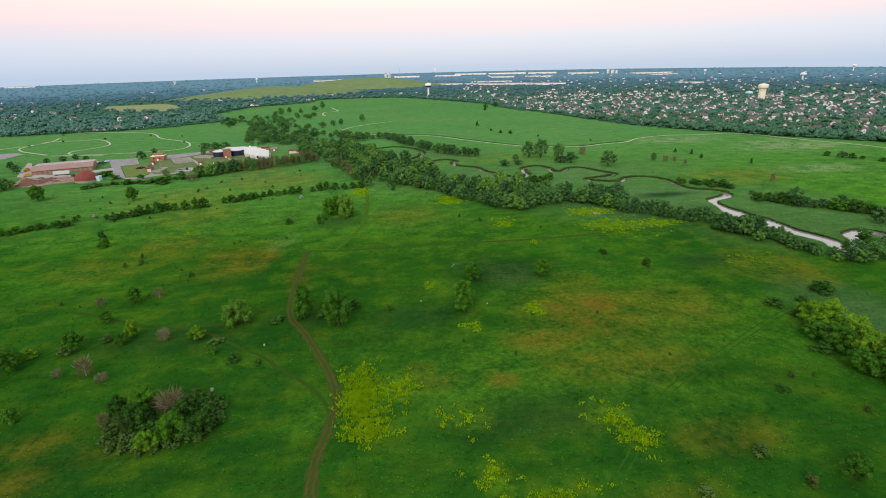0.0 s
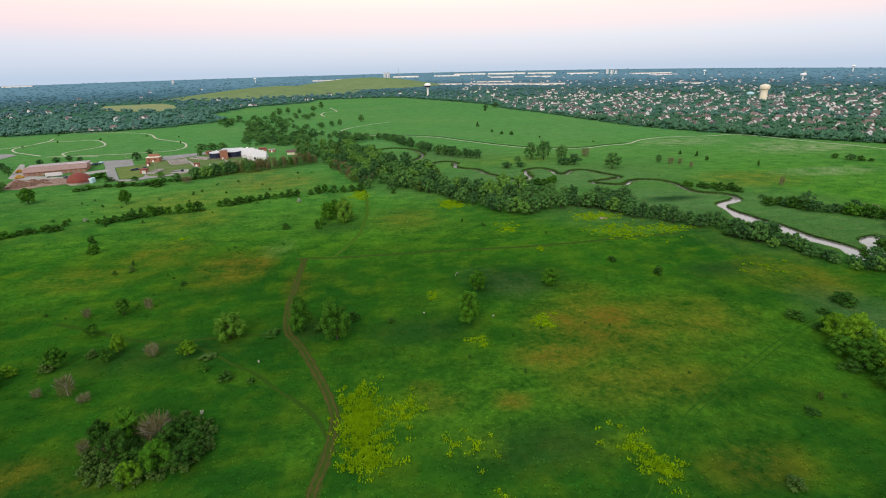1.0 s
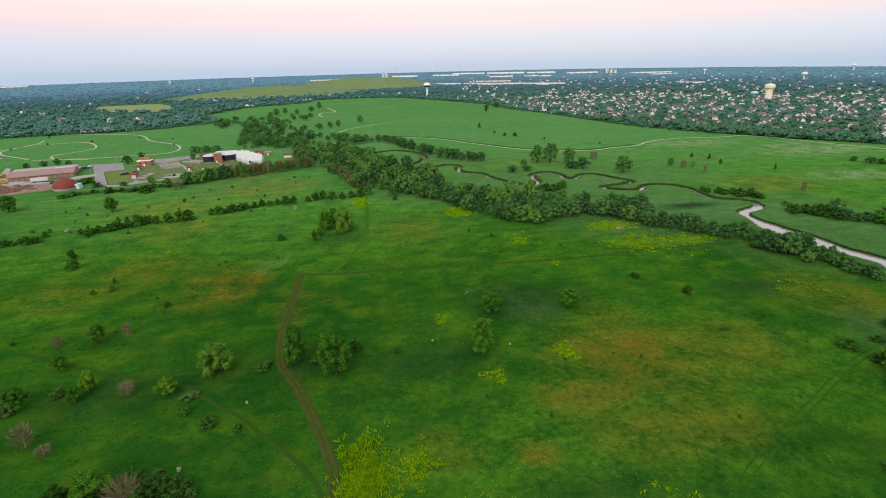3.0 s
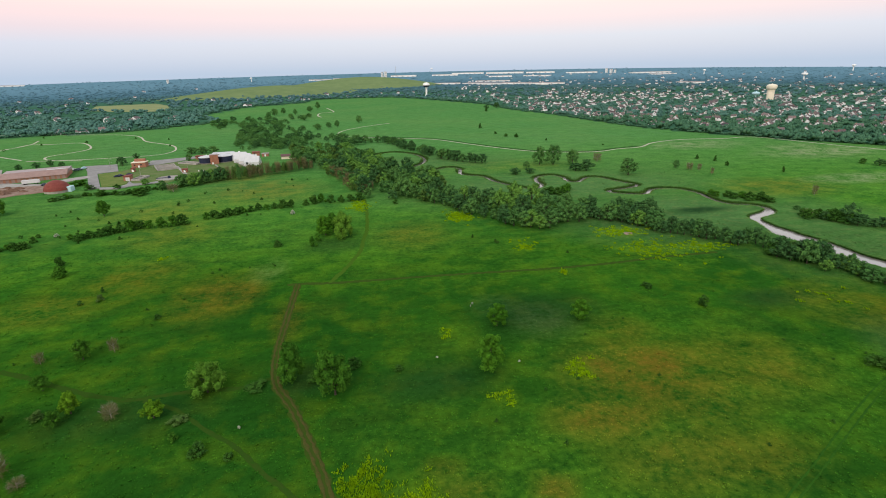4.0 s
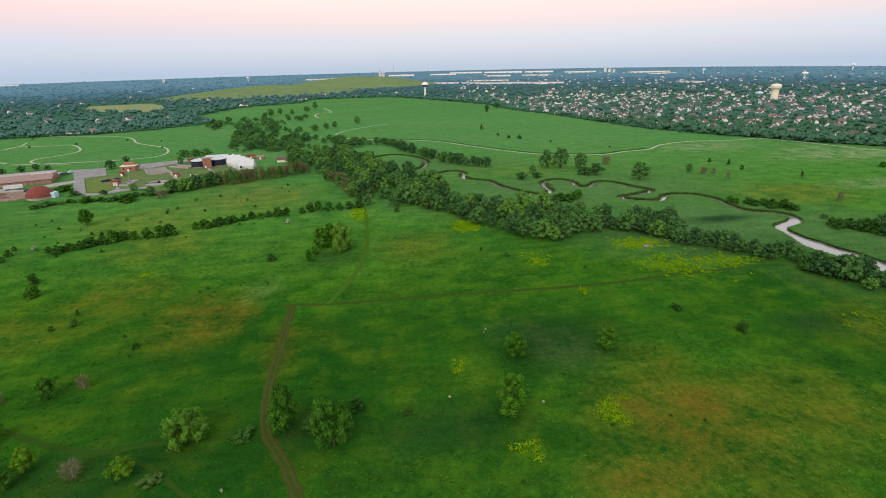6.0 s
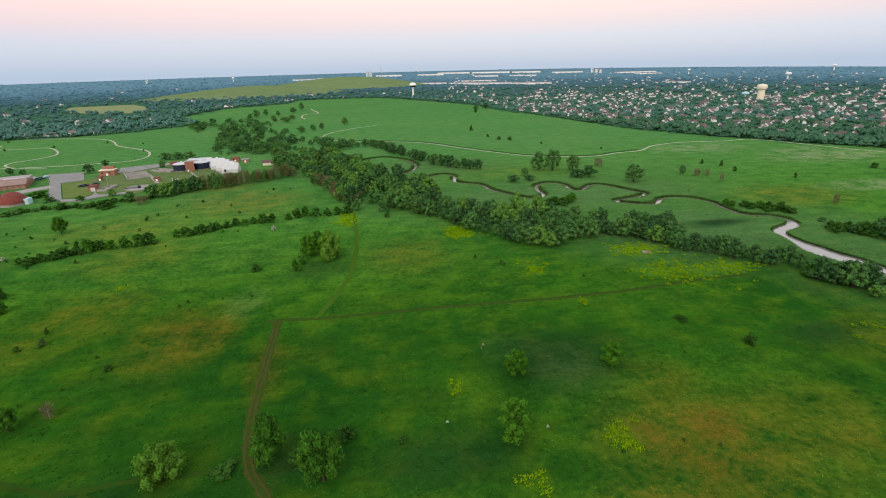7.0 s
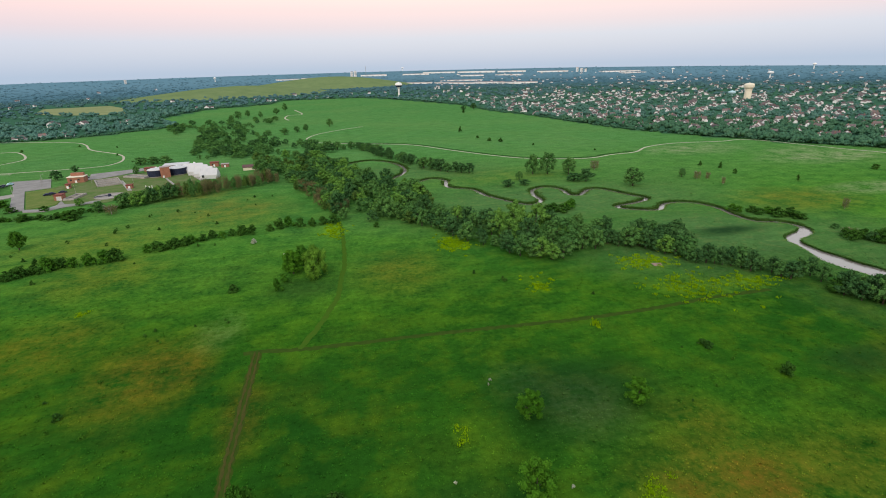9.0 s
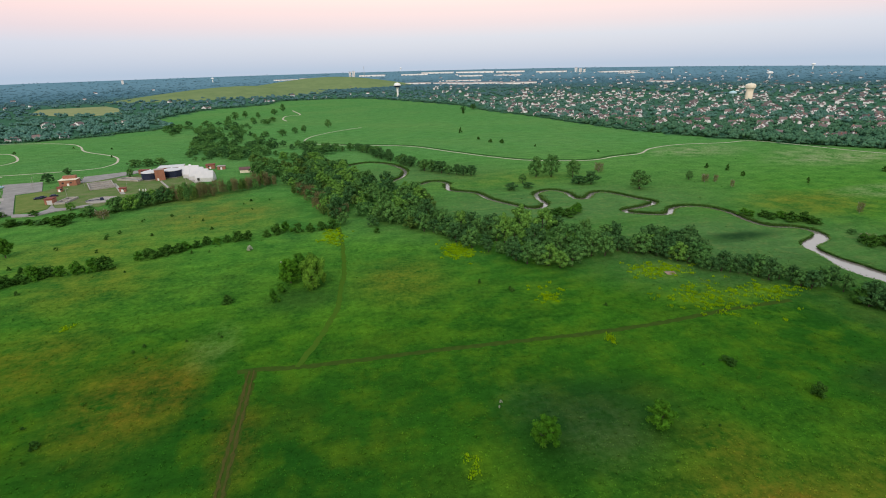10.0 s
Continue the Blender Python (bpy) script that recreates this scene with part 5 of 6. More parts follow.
spots = [q for q in spots if q[4] < (0.42 if math.hypot(q[0], q[1]) < 1150 else 0.27) and bool(inside(SUBURB, q[0], q[1])) and -4 < math.degrees(math.atan2(q[0], q[1])) < 58]
spots.sort(key=lambda q: math.hypot(q[0], q[1]))
for hx, hy, a, s, _ in spots[:300]:
    house(hx, hy, a, s, "pale suburban house with a brown gabled roof", "houses of the suburb")


def joined_houses(name, places, label):
    vs, fs, mi, base = [], [], [], 0
    for n, k in (("wall", 0), ("roof", 1)):
        me = HOUSE[n]
        v = np.array([q.co[:] for q in me.vertices])
        f = [list(p.vertices) for p in me.polygons]
        for hx, hy, a, s in places:
            ca, sa = math.cos(radians(a)), math.sin(radians(a))
            w = np.stack([(v[:, 0] * ca - v[:, 1] * sa) * s + hx, (v[:, 0] * sa + v[:, 1] * ca) * s + hy, v[:, 2] * s + float(ground_z(hx, hy))], 1)
            vs.append(w)
            fs += [[q + base for q in p] for p in f]
            mi += [k] * len(f)
            base += len(v)
    me = array_mesh(name, np.concatenate(vs), fs, M_WALLS)
    me.materials.append(M_ROOFS)
    me.polygons.foreach_set("material_index", np.array(mi, np.int32))
    return tagged(new(name, me), label, "houses", kind="stuff")


x, y, r, g = far_points(420, 1500, 4200, 55, 12, 60)
extra = [(a, b, g.uniform(0, 360), g.uniform(0.6, 1.05)) for a, b in zip(x, y) if not inside(OPEN, a, b) and not inside(SUBURB, a, b)]
x, y, r, g = far_points(34, 1250, 3600, 56, -50, 4)
extra += [(a, b, g.uniform(0, 360), g.uniform(0.8, 1.3)) for a, b in zip(x, y) if not inside(OPEN, a, b) and not inside(STRAW, a, b)]
joined_houses("distant_houses", [q[:4] for q in spots[300:]] + extra, "far suburban houses among trees")
for i, (hx, hy) in enumerate([(-835, 1391), (-869, 1471), (-790, 1356), (-925, 1589), (-919, 1626), (-905, 1639), (-721, 1324), (-770, 1424), (-812, 1552), (-482, 1163), (-493, 1206), (-422, 997), (-414, 1003), (-397, 1006), (-391, 1013), (-452, 982), (-448, 989), (-481, 984), (-492, 989), (-371, 1178), (-368, 1204), (-522, 1028), (-918, 1919), (-945, 2076), (-915, 2052),
                              (-209, 1920), (-164, 1814), (-150, 1805), (-135, 1795), (-313, 1549), (-283, 1583), (-10, 1904), (27, 1921), (120, 2095), (188, 2095), (247, 2104), (302, 1806), (324, 1706), (335, 1621), (375, 1557), (388, 1450)]):
    house(hx, hy, 30 + i * 47 % 180, 0.60 + 0.2 * (i % 3) / 2, "pale house half hidden among dark trees", "houses at the edge of the woods")


# ---------------------------------------------------------------- mound, straw field, warehouses, water towers
def mound(name, cx, cy, along, across, height, turn, label):
    n, v, f = 48, [], []
    for i in range(n + 1):
        for j in range(n + 1):
            a, b = i / n * 2 - 1, j / n * 2 - 1
            d = min(1.0, math.hypot(a, b))
            h = height * (1 - d * d) ** 1.2 * (1 + 0.12 * math.sin(3 * a + 1) * math.cos(2 * b)) - 2.5
            px, py = a * along, b * across
            c, s = math.cos(radians(turn)), math.sin(radians(turn))
            gx, gy = cx + px * c - py * s, cy + px * s + py * c
            v.append((gx, gy, float(ground_z(gx, gy)) + h))
    for i in range(n):
        for j in range(n):
            k = i * (n + 1) + j
            f.append((k, k + n + 1, k + n + 2, k + 1))
    tagged(new(name, array_mesh(name, v, f, M_HILL, True)), label, "hill", kind="structure")


mound("hill", -340, 2400, 480, 310, 36, 30, "long low grassed mound, pale olive green")
mound("hill", 50, 3080, 530, 330, 50, 8, "broad grassed mound rising behind the woods")
slab("straw_field", STRAW, M_STRAW, -0.5, 0.5)
tagged(bpy.data.objects["straw_field"], "pale straw-coloured field among dark woods", "field", kind="structure")


def warehouse(a, b, depth, height, label="long low white warehouse with a flat roof"):
    (ax, ay), (bx, by) = a, b
    n = math.hypot(bx - ax, by - ay)
    turn = math.degrees(math.atan2(by - ay, bx - ax))
    ob = thing("warehouse", ax, ay, float(min(ground_z(ax, ay), ground_z(bx, by))), turn, label, "warehouse", "warehouses on the skyline")
    part("wall", box(bmesh.new(), 0, 0, -3, n, depth, height, 0.3), M_WHITEPAINT, ob)
    part("roof", box(bmesh.new(), -0.5, -0.5, height + 0.004, n + 0.5, depth + 0.5, height + 0.9), M_ROOFGREY, ob)
    k = max(2, int(n / 40))
    for i in range(k):
        part("dock_door", box(bmesh.new(), (i + 0.3) * n / k, -0.25, 1, (i + 0.5) * n / k, -0.02, 4.5), M_ROOFGREY, ob)


WAREHOUSES = [((478, 3057), (633, 3011), 60, 10), ((645, 3001), (782, 2781), 80, 11), ((814, 2846), (933, 2728), 80, 11), ((918, 2646), (1088, 2568), 90, 12), ((781, 3242), (981, 3161), 60, 9), ((331, 4230), (528, 4192), 80, 16), ((658, 4193), (858, 4144), 80, 14), ((846, 4322), (1094, 4239), 80, 16), ((1114, 4225), (1393, 4109), 80, 18)]
WAREHOUSES += [((1412, 4094), (1624, 4018), 80, 16), ((1016, 3769), (1179, 3732), 70, 12), ((1665, 3889), (1881, 3798), 80, 14), ((2030, 3560), (2304, 3494), 80, 12), ((-263, 4018), (-128, 4096), 70, 12), ((-115, 4089), (14, 4096), 70, 12), ((1571, 2349), (1586, 2218), 50, 9), ((2064, 3321), (2248, 3342), 60, 10), ((1271, 3748), (1422, 3623), 60, 12)]
for a, b, d, h in WAREHOUSES:
    warehouse(a, b, d, h * 0.7)


def tower(x, y, profile_stem, profile_tank, mat, label, band=None):
    ob = thing("water_tower", x, y, float(ground_z(x, y)), 0, label, "water tower")
    part("stem", lathe(bmesh.new(), profile_stem, 24), mat, ob)
    tank = part("tank", lathe(bmesh.new(), profile_tank, 36), mat, ob)
    # The band puts the shade under the tank into dark blue colour
    if band:
        part("band", lathe(bmesh.new(), band, 36), M_NAVY, tank, "dark blue band standing for the tank's underside shade")
    top = profile_tank[-1][1]
    part("vent", lathe(bmesh.new(), [(1.0, top - 0.2), (1.0, top + 0.9), (0.4, top + 1.3)], 12), mat, tank)


wx, wy = (257, 1796)
tower(wx, wy, [(5.5, 0), (3.6, 4), (3.0, 8), (3.0, 26), (5.0, 30)], [(4.5, 29.5), (9, 32), (11.5, 36), (11.6, 38), (10, 42), (6, 44.5), (1, 45.3)], M_WHITEPAINT, "white pedestal water tower with a bulb tank", [(7.3, 30.9), (9.25, 32), (11.75, 36), (11.3, 36.4)])
wx, wy = (965, 1096)
tower(wx, wy, [(8.0, -1), (7.4, 20), (8.0, 25)], [(8.0, 24.6), (10.6, 27.5), (11.0, 30), (11.0, 33), (9.6, 35.5), (5, 37), (1, 37.4)], M_CREAM, "cream water tower with a broad fluted column and flat tank")
wx, wy = (1036, 1221)
tower(wx, wy, [(2.6, -1), (2.0, 6)], [(2.5, 5.5), (8, 7.0), (9.2, 9.5), (8, 12), (4, 13.4), (1, 13.8)], M_TEAL, "low pale blue water tank above the trees")
wx, wy = (2215, 2271)
tower(wx, wy, [(3.6, -1), (3.2, 18), (6, 21)], [(6, 21), (13, 23), (14.5, 27), (13, 31), (6, 33), (1, 33.4)], M_WHITEPAINT, "small white water tower far off in the woods")


for (wx, wy), k in (((-710, 4086), 0.9), ((2320, 3158), 0.9), ((3207, 2912), 1.1), ((753, 4794), 0.9)):
    tower(wx, wy, [(3.0 * k, -1), (2.6 * k, 20 * k), (5 * k, 24 * k)], [(5 * k, 24 * k), (10 * k, 26 * k), (11 * k, 29 * k), (9 * k, 33 * k), (4 * k, 35 * k), (1, 35.4 * k)], M_WHITEPAINT, "small white water tower on the skyline")


def skyline_block(x, y, w, h, label):
    ob = thing("tall_building", x, y, float(ground_z(x, y)), 12, label, "building", "tall buildings on the skyline")
    part("wall", box(bmesh.new(), -w / 2, -w / 2, -2, w / 2, w / 2, h, 0.3), M_WHITEPAINT, ob)
    part("roof", box(bmesh.new(), -w / 2 - 0.5, -w / 2 - 0.5, h + 0.004, w / 2 + 0.5, w / 2 + 0.5, h + 1.5), M_ROOFGREY, ob)
    for k in range(int(h / 6)):
        part("window_band", box(bmesh.new(), -w / 2 + 1, -w / 2 - 0.2, 3 + k * 6, w / 2 - 1, -w / 2 + 0.2, 5 + k * 6), M_GLASS, ob)


for (wx, wy), w, h in (((265, 4267), 16, 36), ((291, 4252), 18, 40), ((1932, 3752), 14, 32), ((1957, 3729), 16, 26), ((1979, 3708), 12, 22), ((-1294, 4116), 14, 26)):
    skyline_block(wx, wy, w, h, "pale high-rise building far off on the skyline")
wx, wy = (370, 4207)
ob = thing("radio_mast", wx, wy, float(ground_z(wx, wy)), 0, "thin lattice radio mast on the skyline", "mast")
for k in range(3):
    a = k * math.tau / 3
    bm = bmesh.new()
    limb(bm, (2.4 * math.cos(a), 2.4 * math.sin(a), -1), (0.9 * math.cos(a), 0.9 * math.sin(a), 78), 0.5, 0.35)
    part("leg", bm, M_CONCRETE, ob)
for k in range(12):
    bm = bmesh.new()
    r0, z0 = 2.4 - 0.12 * k, k * 6.4
    for q in range(3):
        a, b = q * math.tau / 3, (q + 1) * math.tau / 3
        limb(bm, (r0 * math.cos(a), r0 * math.sin(a), z0), (r0 * math.cos(b), r0 * math.sin(b), z0 + 6), 0.25, 0.25, 4)
    part("brace", bm, M_CONCRETE, ob)
warehouse((-2358, 4019), (-2206, 4088), 60, 9)


# ---------------------------------------------------------------- water works
def brick_block(x, y, turn, w, d, h, roof, label, category="building", door=True, wall_mat=None):
    """A flat-roofed block: its front runs w metres from (x, y)."""
    ob = thing("building", x, y, 0, turn, label, category)
    wall = part("wall", box(bmesh.new(), 0, 0, -0.3, w, d, h, 0.05), wall_mat or M_BRICK, ob)
    bm = box(bmesh.new(), -0.4, -0.4, h + 0.004, w + 0.4, d + 0.4, h + 0.5, 0.08)
    part("roof", bm, roof, ob)
    for i in range(max(1, int(w / 6))):
        part("window", box(bmesh.new(), i * 6 + 2.0, -0.06, h * 0.45, i * 6 + 3.6, 0.06, h * 0.45 + 1.3), M_GLASS, ob)
    if door:
        part("door", box(bmesh.new(), w * 0.5 - 0.8, -0.1, 0, w * 0.5 + 0.8, -0.02, 2.3), M_WHITEPAINT, ob)
    return ob


def long_shed():
    (ax, ay), (bx, by) = (-315.3, 542.5), (-267.6, 557.8)
    n = math.hypot(bx - ax, by - ay)
    ob = thing("garage_building", ax, ay, 0, math.degrees(math.atan2(by - ay, bx - ax)), "long brick garage building with a pinkish low roof", "building")
    part("wall", box(bmesh.new(), 0, 0, -0.3, n, 34, 4.2, 0.05), M_BRICK, ob)
    bm = bmesh.new()
    v = [[bm.verts.new((x, yy, z)) for yy, z in ((-0.8, 3.6), (-0.8, 3.9), (11, 7.4), (18, 6.0), (18, 4.2))] for x in (-0.8, n + 0.8)]
    for i in range(5):
        bm.faces.new((v[0][i], v[0][(i + 1) % 5], v[1][(i + 1) % 5], v[1][i]))
    bm.faces.new(v[0][::-1])
    bm.faces.new(v[1])
    roof = part("roof", bm, M_PINKROOF, ob)
    part("rear_roof", box(bmesh.new(), -0.5, 18.2, 4.2, n + 0.5, 34.5, 6.4, 0.1), M_ROOFGREY, ob)
    part("skylight", box(bmesh.new(), n * 0.68, 12, 7.0, n * 0.98, 14.5, 7.5, 0.1), M_FABRIC, roof, "white strip of roof glazing")
    for i in range(12):
        part("garage_door", box(bmesh.new(), n * (i + 0.2) / 12, -0.12, 0, n * (i + 0.8) / 12, -0.02, 3.1), M_PINKROOF, ob)


long_shed()
dx, dy = (-244.2, 494.8)
ob = thing("salt_dome", dx, dy, 0, 0, "dark red salt storage dome on a low wall", "storage dome")
part("wall", lathe(bmesh.new(), [(9.3, -0.3), (9.3, 2.0), (9.0, 2.0)], 40), M_CONCRETE, ob)
part("roof", lathe(bmesh.new(), [(9.7, 1.9), (9.6, 2.2), (8.9, 4.4), (7.4, 6.6), (5.0, 8.4), (2.4, 9.4), (0.5, 9.7)], 40), M_REDROOF, ob)
part("entrance", box(bmesh.new(), 7.5, -3.0, -0.1, 11.5, 3.0, 4.2, 0.1), M_TEAL, ob)


def digester(x, y, r, h):
    ob = thing("digester_tank", x, y, 0, 0, "round navy digester tank with a white domed lid", "tank", "digester tanks")
    part("base", lathe(bmesh.new(), [(r - 0.3, -0.3), (r - 0.3, 1.0), (r - 0.6, 1.0)], 40), M_CONCRETE, ob)
    part("shell", lathe(bmesh.new(), [(r, 0.9), (r, h), (r - 0.3, h)], 48), M_NAVY, ob)
    lid = part("lid", lathe(bmesh.new(), [(r + 0.15, h - 0.05), (r + 0.15, h + 0.25), (r * 0.7, h + 1.0), (r * 0.3, h + 1.6), (0.6, h + 1.75)], 48), M_FABRIC, ob, "white shallow domed lid")
    part("hatch", lathe(bmesh.new(), [(0.7, h + 1.6), (0.7, h + 2.2), (0.5, h + 2.3)], 12), M_WHITEPAINT, lid)
    for i in range(28):
        a = i * math.tau / 28
        rib = part("rib", box(bmesh.new(), -0.09, -0.12, 0.9, 0.09, 0.12, h - 0.1), M_NAVY, ob)
        rib.matrix_local = pose(r * math.cos(a), r * math.sin(a), 0, 0, 0, math.degrees(a) + 90)


tx, ty = (-137.9, 607.8)
digester(tx, ty, 8.2, 6.4)
tx, ty = (-154.4, 603.4)
digester(tx, ty, 8.0, 6.4)
ax, ay = (-147.7, 590.9)
ob = thing("brick_tower", ax, ay, 0, 20, "square orange brick tower between two tanks", "building")
part("wall", box(bmesh.new(), 0, 0, -0.3, 7.6, 7.0, 9.6, 0.05), M_BRICK, ob)
part("roof", box(bmesh.new(), -0.2, -0.2, 9.604, 7.8, 7.2, 10.0), M_ROOFGREY, ob)
part("door", box(bmesh.new(), 1.0, -0.1, 0, 2.4, -0.02, 2.3), M_WHITEPAINT, ob)

# white fabric halls: four vaults side by side
ob = thing("fabric_hall", *(-111.8, 572.9), 0, -4, "white fabric hall of four stepped arched bays", "building")
for i in range(4):
    w, n, h = 10.5, 15.0 + 1.0 * i, 9.0
    bm = bmesh.new()
    rows = []
    for x, lift in ((0.0, 0.92), (0.8, 1.0), (3.0, 1.0), (n - 3.0, 1.0), (n - 0.6, 0.99), (n, 0.94)):
        arch = [(0, -0.2)] + [(w * (0.5 + (k / 6 - 1) * 0.5), 3.4 + (h * lift - 3.4) * (1 - abs(k / 6 - 1) ** 1.05)) for k in range(13)] + [(w, -0.2)]
        rows.append([bm.verts.new((x, q[0], q[1])) for q in arch])
    for a, b in zip(rows, rows[1:]):
        for k in range(len(a) - 1):
            bm.faces.new((a[k], a[k + 1], b[k + 1], b[k]))
    bm.faces.new(rows[0])
    bm.faces.new(rows[-1][::-1])
    bmesh.ops.recalc_face_normals(bm, faces=bm.faces)
    bay = part("bay", bm, M_FABRIC, ob)
    bay.matrix_local = pose(-8.0 * i, 10.6 * i, 0)
    if i == 0:
        part("opening", box(bmesh.new(), 2.0, -0.2, 1.4, 4.0, 0.25, 3.6), M_GLASS, bay, "small dark opening")
part("vent", lathe(bmesh.new(), [(1.1, 6.0), (1.1, 9.4), (0.5, 9.8)], 16, -14, 38), M_WHITEPAINT, ob)

bx, by = (-157.1, 631.6)
brick_block(bx, by, 3, 22, 14, 4.5, M_FABRIC, "low building with a flat white roof")
bx, by = (-114.9, 636.3)
brick_block(bx, by, 2, 8, 6, 4.0, M_REDROOF, "small red brick building with a red roof")
bx, by = (-103.1, 628.8)
brick_block(bx, by, 2, 7, 5, 3.0, M_ROOFGREY, "small brick hut with a grey roof", "hut")
bx, by = (-225.4, 595.5)
b = brick_block(bx, by, 3, 13, 9, 5.0, M_CREAM, "red brick building with a cream flat roof")
part("penthouse", box(bmesh.new(), 1.5, 5.5, 5.5, 11.5, 9.2, 8.0, 0.05), M_BRICK, b, "brick upper storey with a red roof")
bx, by = (-205.3, 523.8)
b = brick_block(bx, by, 2, 5.4, 7, 4.2, M_REDROOF, "small brick building with a bright white front", "building", False)
part("garage_door", box(bmesh.new(), 1.6, -0.12, 0, 5.0, -0.02, 3.4), M_FABRIC, b, "bright white garage door")
bx, by = (-164.7, 552.2)
brick_block(bx, by, 2, 4.5, 4, 3.0, M_REDROOF, "small brick pump house", "hut")
bx, by = (-216.8, 570.7)
brick_block(bx, by, 2, 3, 4, 3.6, M_REDROOF, "small dark red brick shed", "hut")

# shed with a maroon roof among the trees
ob = thing("open_shed", *(-79.2, 602.3), 0, 4, "long shed with a maroon pitched roof", "shed")
part("wall", box(bmesh.new(), 0.4, 0.4, -0.2, 15.6, 8.6, 3.0), M_CREAM, ob)
bm = bmesh.new()
v = [[bm.verts.new((x, yy, z)) for yy, z in ((-0.3, 2.9), (-0.3, 3.1), (4.5, 5.0), (9.3, 3.1), (9.3, 2.9))] for x in (-0.3, 16.3)]
for i in range(5):
    bm.faces.new((v[0][i], v[0][(i + 1) % 5], v[1][(i + 1) % 5], v[1][i]))
bm.faces.new(v[0][::-1])
bm.faces.new(v[1])
part("roof", bm, M_MAROON, ob)


def basin(pts, label, walls=3):
    """Open concrete basins divided by walls."""
    (ax, ay), (bx, by), depth = pts
    n = math.hypot(bx - ax, by - ay)
    ob = thing("settling_basin", ax, ay, 0, math.degrees(math.atan2(by - ay, bx - ax)), label, "basin")
    part("floor", box(bmesh.new(), 0, 0, -0.2, n, depth, 0.3), M_NAVY if walls > 3 else M_ASPHALT, ob)
    for i in range(walls + 1):
        yy = depth * i / walls
        part("wall", box(bmesh.new(), -0.4, yy - 0.4, -0.1, n + 0.4, yy + 0.4, 1.6, 0.05), M_CONCRETE, ob)
    for xx in (0, n):
        part("end_wall", box(bmesh.new(), xx - 0.4, 0.41, -0.1, xx + 0.4, depth - 0.41, 1.58), M_CONCRETE, ob)


basin(((-191.8, 568.1), (-175.6, 575.3), 30), "rectangular concrete settling basins with dividing walls")
basin(((-198.8, 523.3), (-191.9, 522.6), 18), "square concrete tank with low walls", 2)
basin(((-184.2, 606.8), (-163.3, 594.2), 9), "shallow concrete channel beside the tanks", 1)
cx, cy = (-168.4, 526.8)
ob = thing("clarifier", cx, cy, 0, 20, "round concrete clarifier with a bridge across", "basin")
part("wall", lathe(bmesh.new(), [(10.6, -0.2), (10.6, 0.8), (9.9, 0.8), (9.9, 0.35)], 40), M_CONCRETE, ob)
part("floor", lathe(bmesh.new(), [(9.9, 0.1), (9.9, 0.3), (0.5, 0.3)], 40), M_CONCRETE, ob)
part("bridge", box(bmesh.new(), -10.4, -0.5, 1.0, 1.0, 0.5, 1.4), M_NAVY, ob)
part("drive", lathe(bmesh.new(), [(1.2, 0.2), (1.2, 2.0), (0.8, 2.4)], 12), M_NAVY, ob)

for n, poly, mat, label in [
    ("parking_lot", [(-281.2, 621.2), (-250.3, 623), (-231.9, 579.7), (-247.3, 570.9), (-213.9, 498.7), (-221.9, 495.9), (-263, 586.1)], M_ASPHALT, "pale asphalt car park with worn edges"),
    ("dirt_yard", [(-301.6, 482.9), (-316.2, 529), (-318.3, 543.4), (-286.7, 528.3), (-272.1, 526.8), (-252.1, 494.6), (-270.9, 487.9), (-279.5, 478.9)], M_DIRT, "bare reddish dirt yard"),
    ("forecourt", [(-325.7, 537.2), (-365, 626), (-359, 623), (-317.2, 545.9), (-275.4, 530.5), (-264.4, 550.6), (-250.8, 562.2), (-245.1, 550.9), (-265.2, 524.7), (-303, 522.4)], M_CONCRETE, "pale concrete forecourt beside the garage"),
    ("lawn", [(-244.6, 566.7), (-229.2, 575.4), (-211.9, 556.6), (-198.1, 510.1), (-214, 501.3)], M_LAWN, "dry mown lawn beside the car park"),
    ("service_road", [(-221.7, 636.2), (-173.8, 655.7), (-169.8, 645.1), (-203.1, 608.7), (-214.6, 605.6)], M_ASPHALT, "pale service road past the works"),
    ("service_road", [(-215.8, 500.7), (-200.5, 497), (-197, 508), (-200.1, 522.1), (-192.7, 509.7), (-182.2, 507.7), (-175.3, 513.6), (-169.7, 513.3), (-172.5, 506), (-188.1, 500.3), (-197.4, 490.2), (-211.7, 492.1)], M_ASPHALT, "pale service road past the works"),
    ("service_road", [(-182.8, 591.7), (-179.8, 590.6), (-157.8, 543.8), (-160.8, 542.9)], M_CONCRETE, "narrow concrete path between basins"),
    ("service_road", [(-143.9, 587.1), (-143.1, 589.3), (-127, 553.5), (-128.3, 551.8)], M_CONCRETE, "narrow concrete path between tanks"),
    ("service_road", [(-133, 614.1), (-131.6, 616.4), (-108.3, 569.3), (-110.7, 567.8)], M_CONCRETE, "narrow concrete path beside the fabric hall"),
    ("works_ground", [(-236, 572), (-214, 606), (-150, 640), (-104, 622), (-100, 600), (-116, 566), (-150, 528), (-163, 506), (-196, 500), (-206, 540)], M_SCRUFF, "trodden grass and gravel between the basins"),
    ("works_yard", [(-447, 718), (-430, 721), (-414, 707), (-414, 672), (-445, 674)], M_ASPHALT, "pale asphalt patch by the trail")]:
    tagged(slab(n, poly, mat, -0.5, {"works_ground": 0.22, "lawn": 0.40, "parking_lot": 0.45, "forecourt": 0.5, "dirt_yard": 0.44}.get(n, 0.47)), label, "yard", kind="structure")


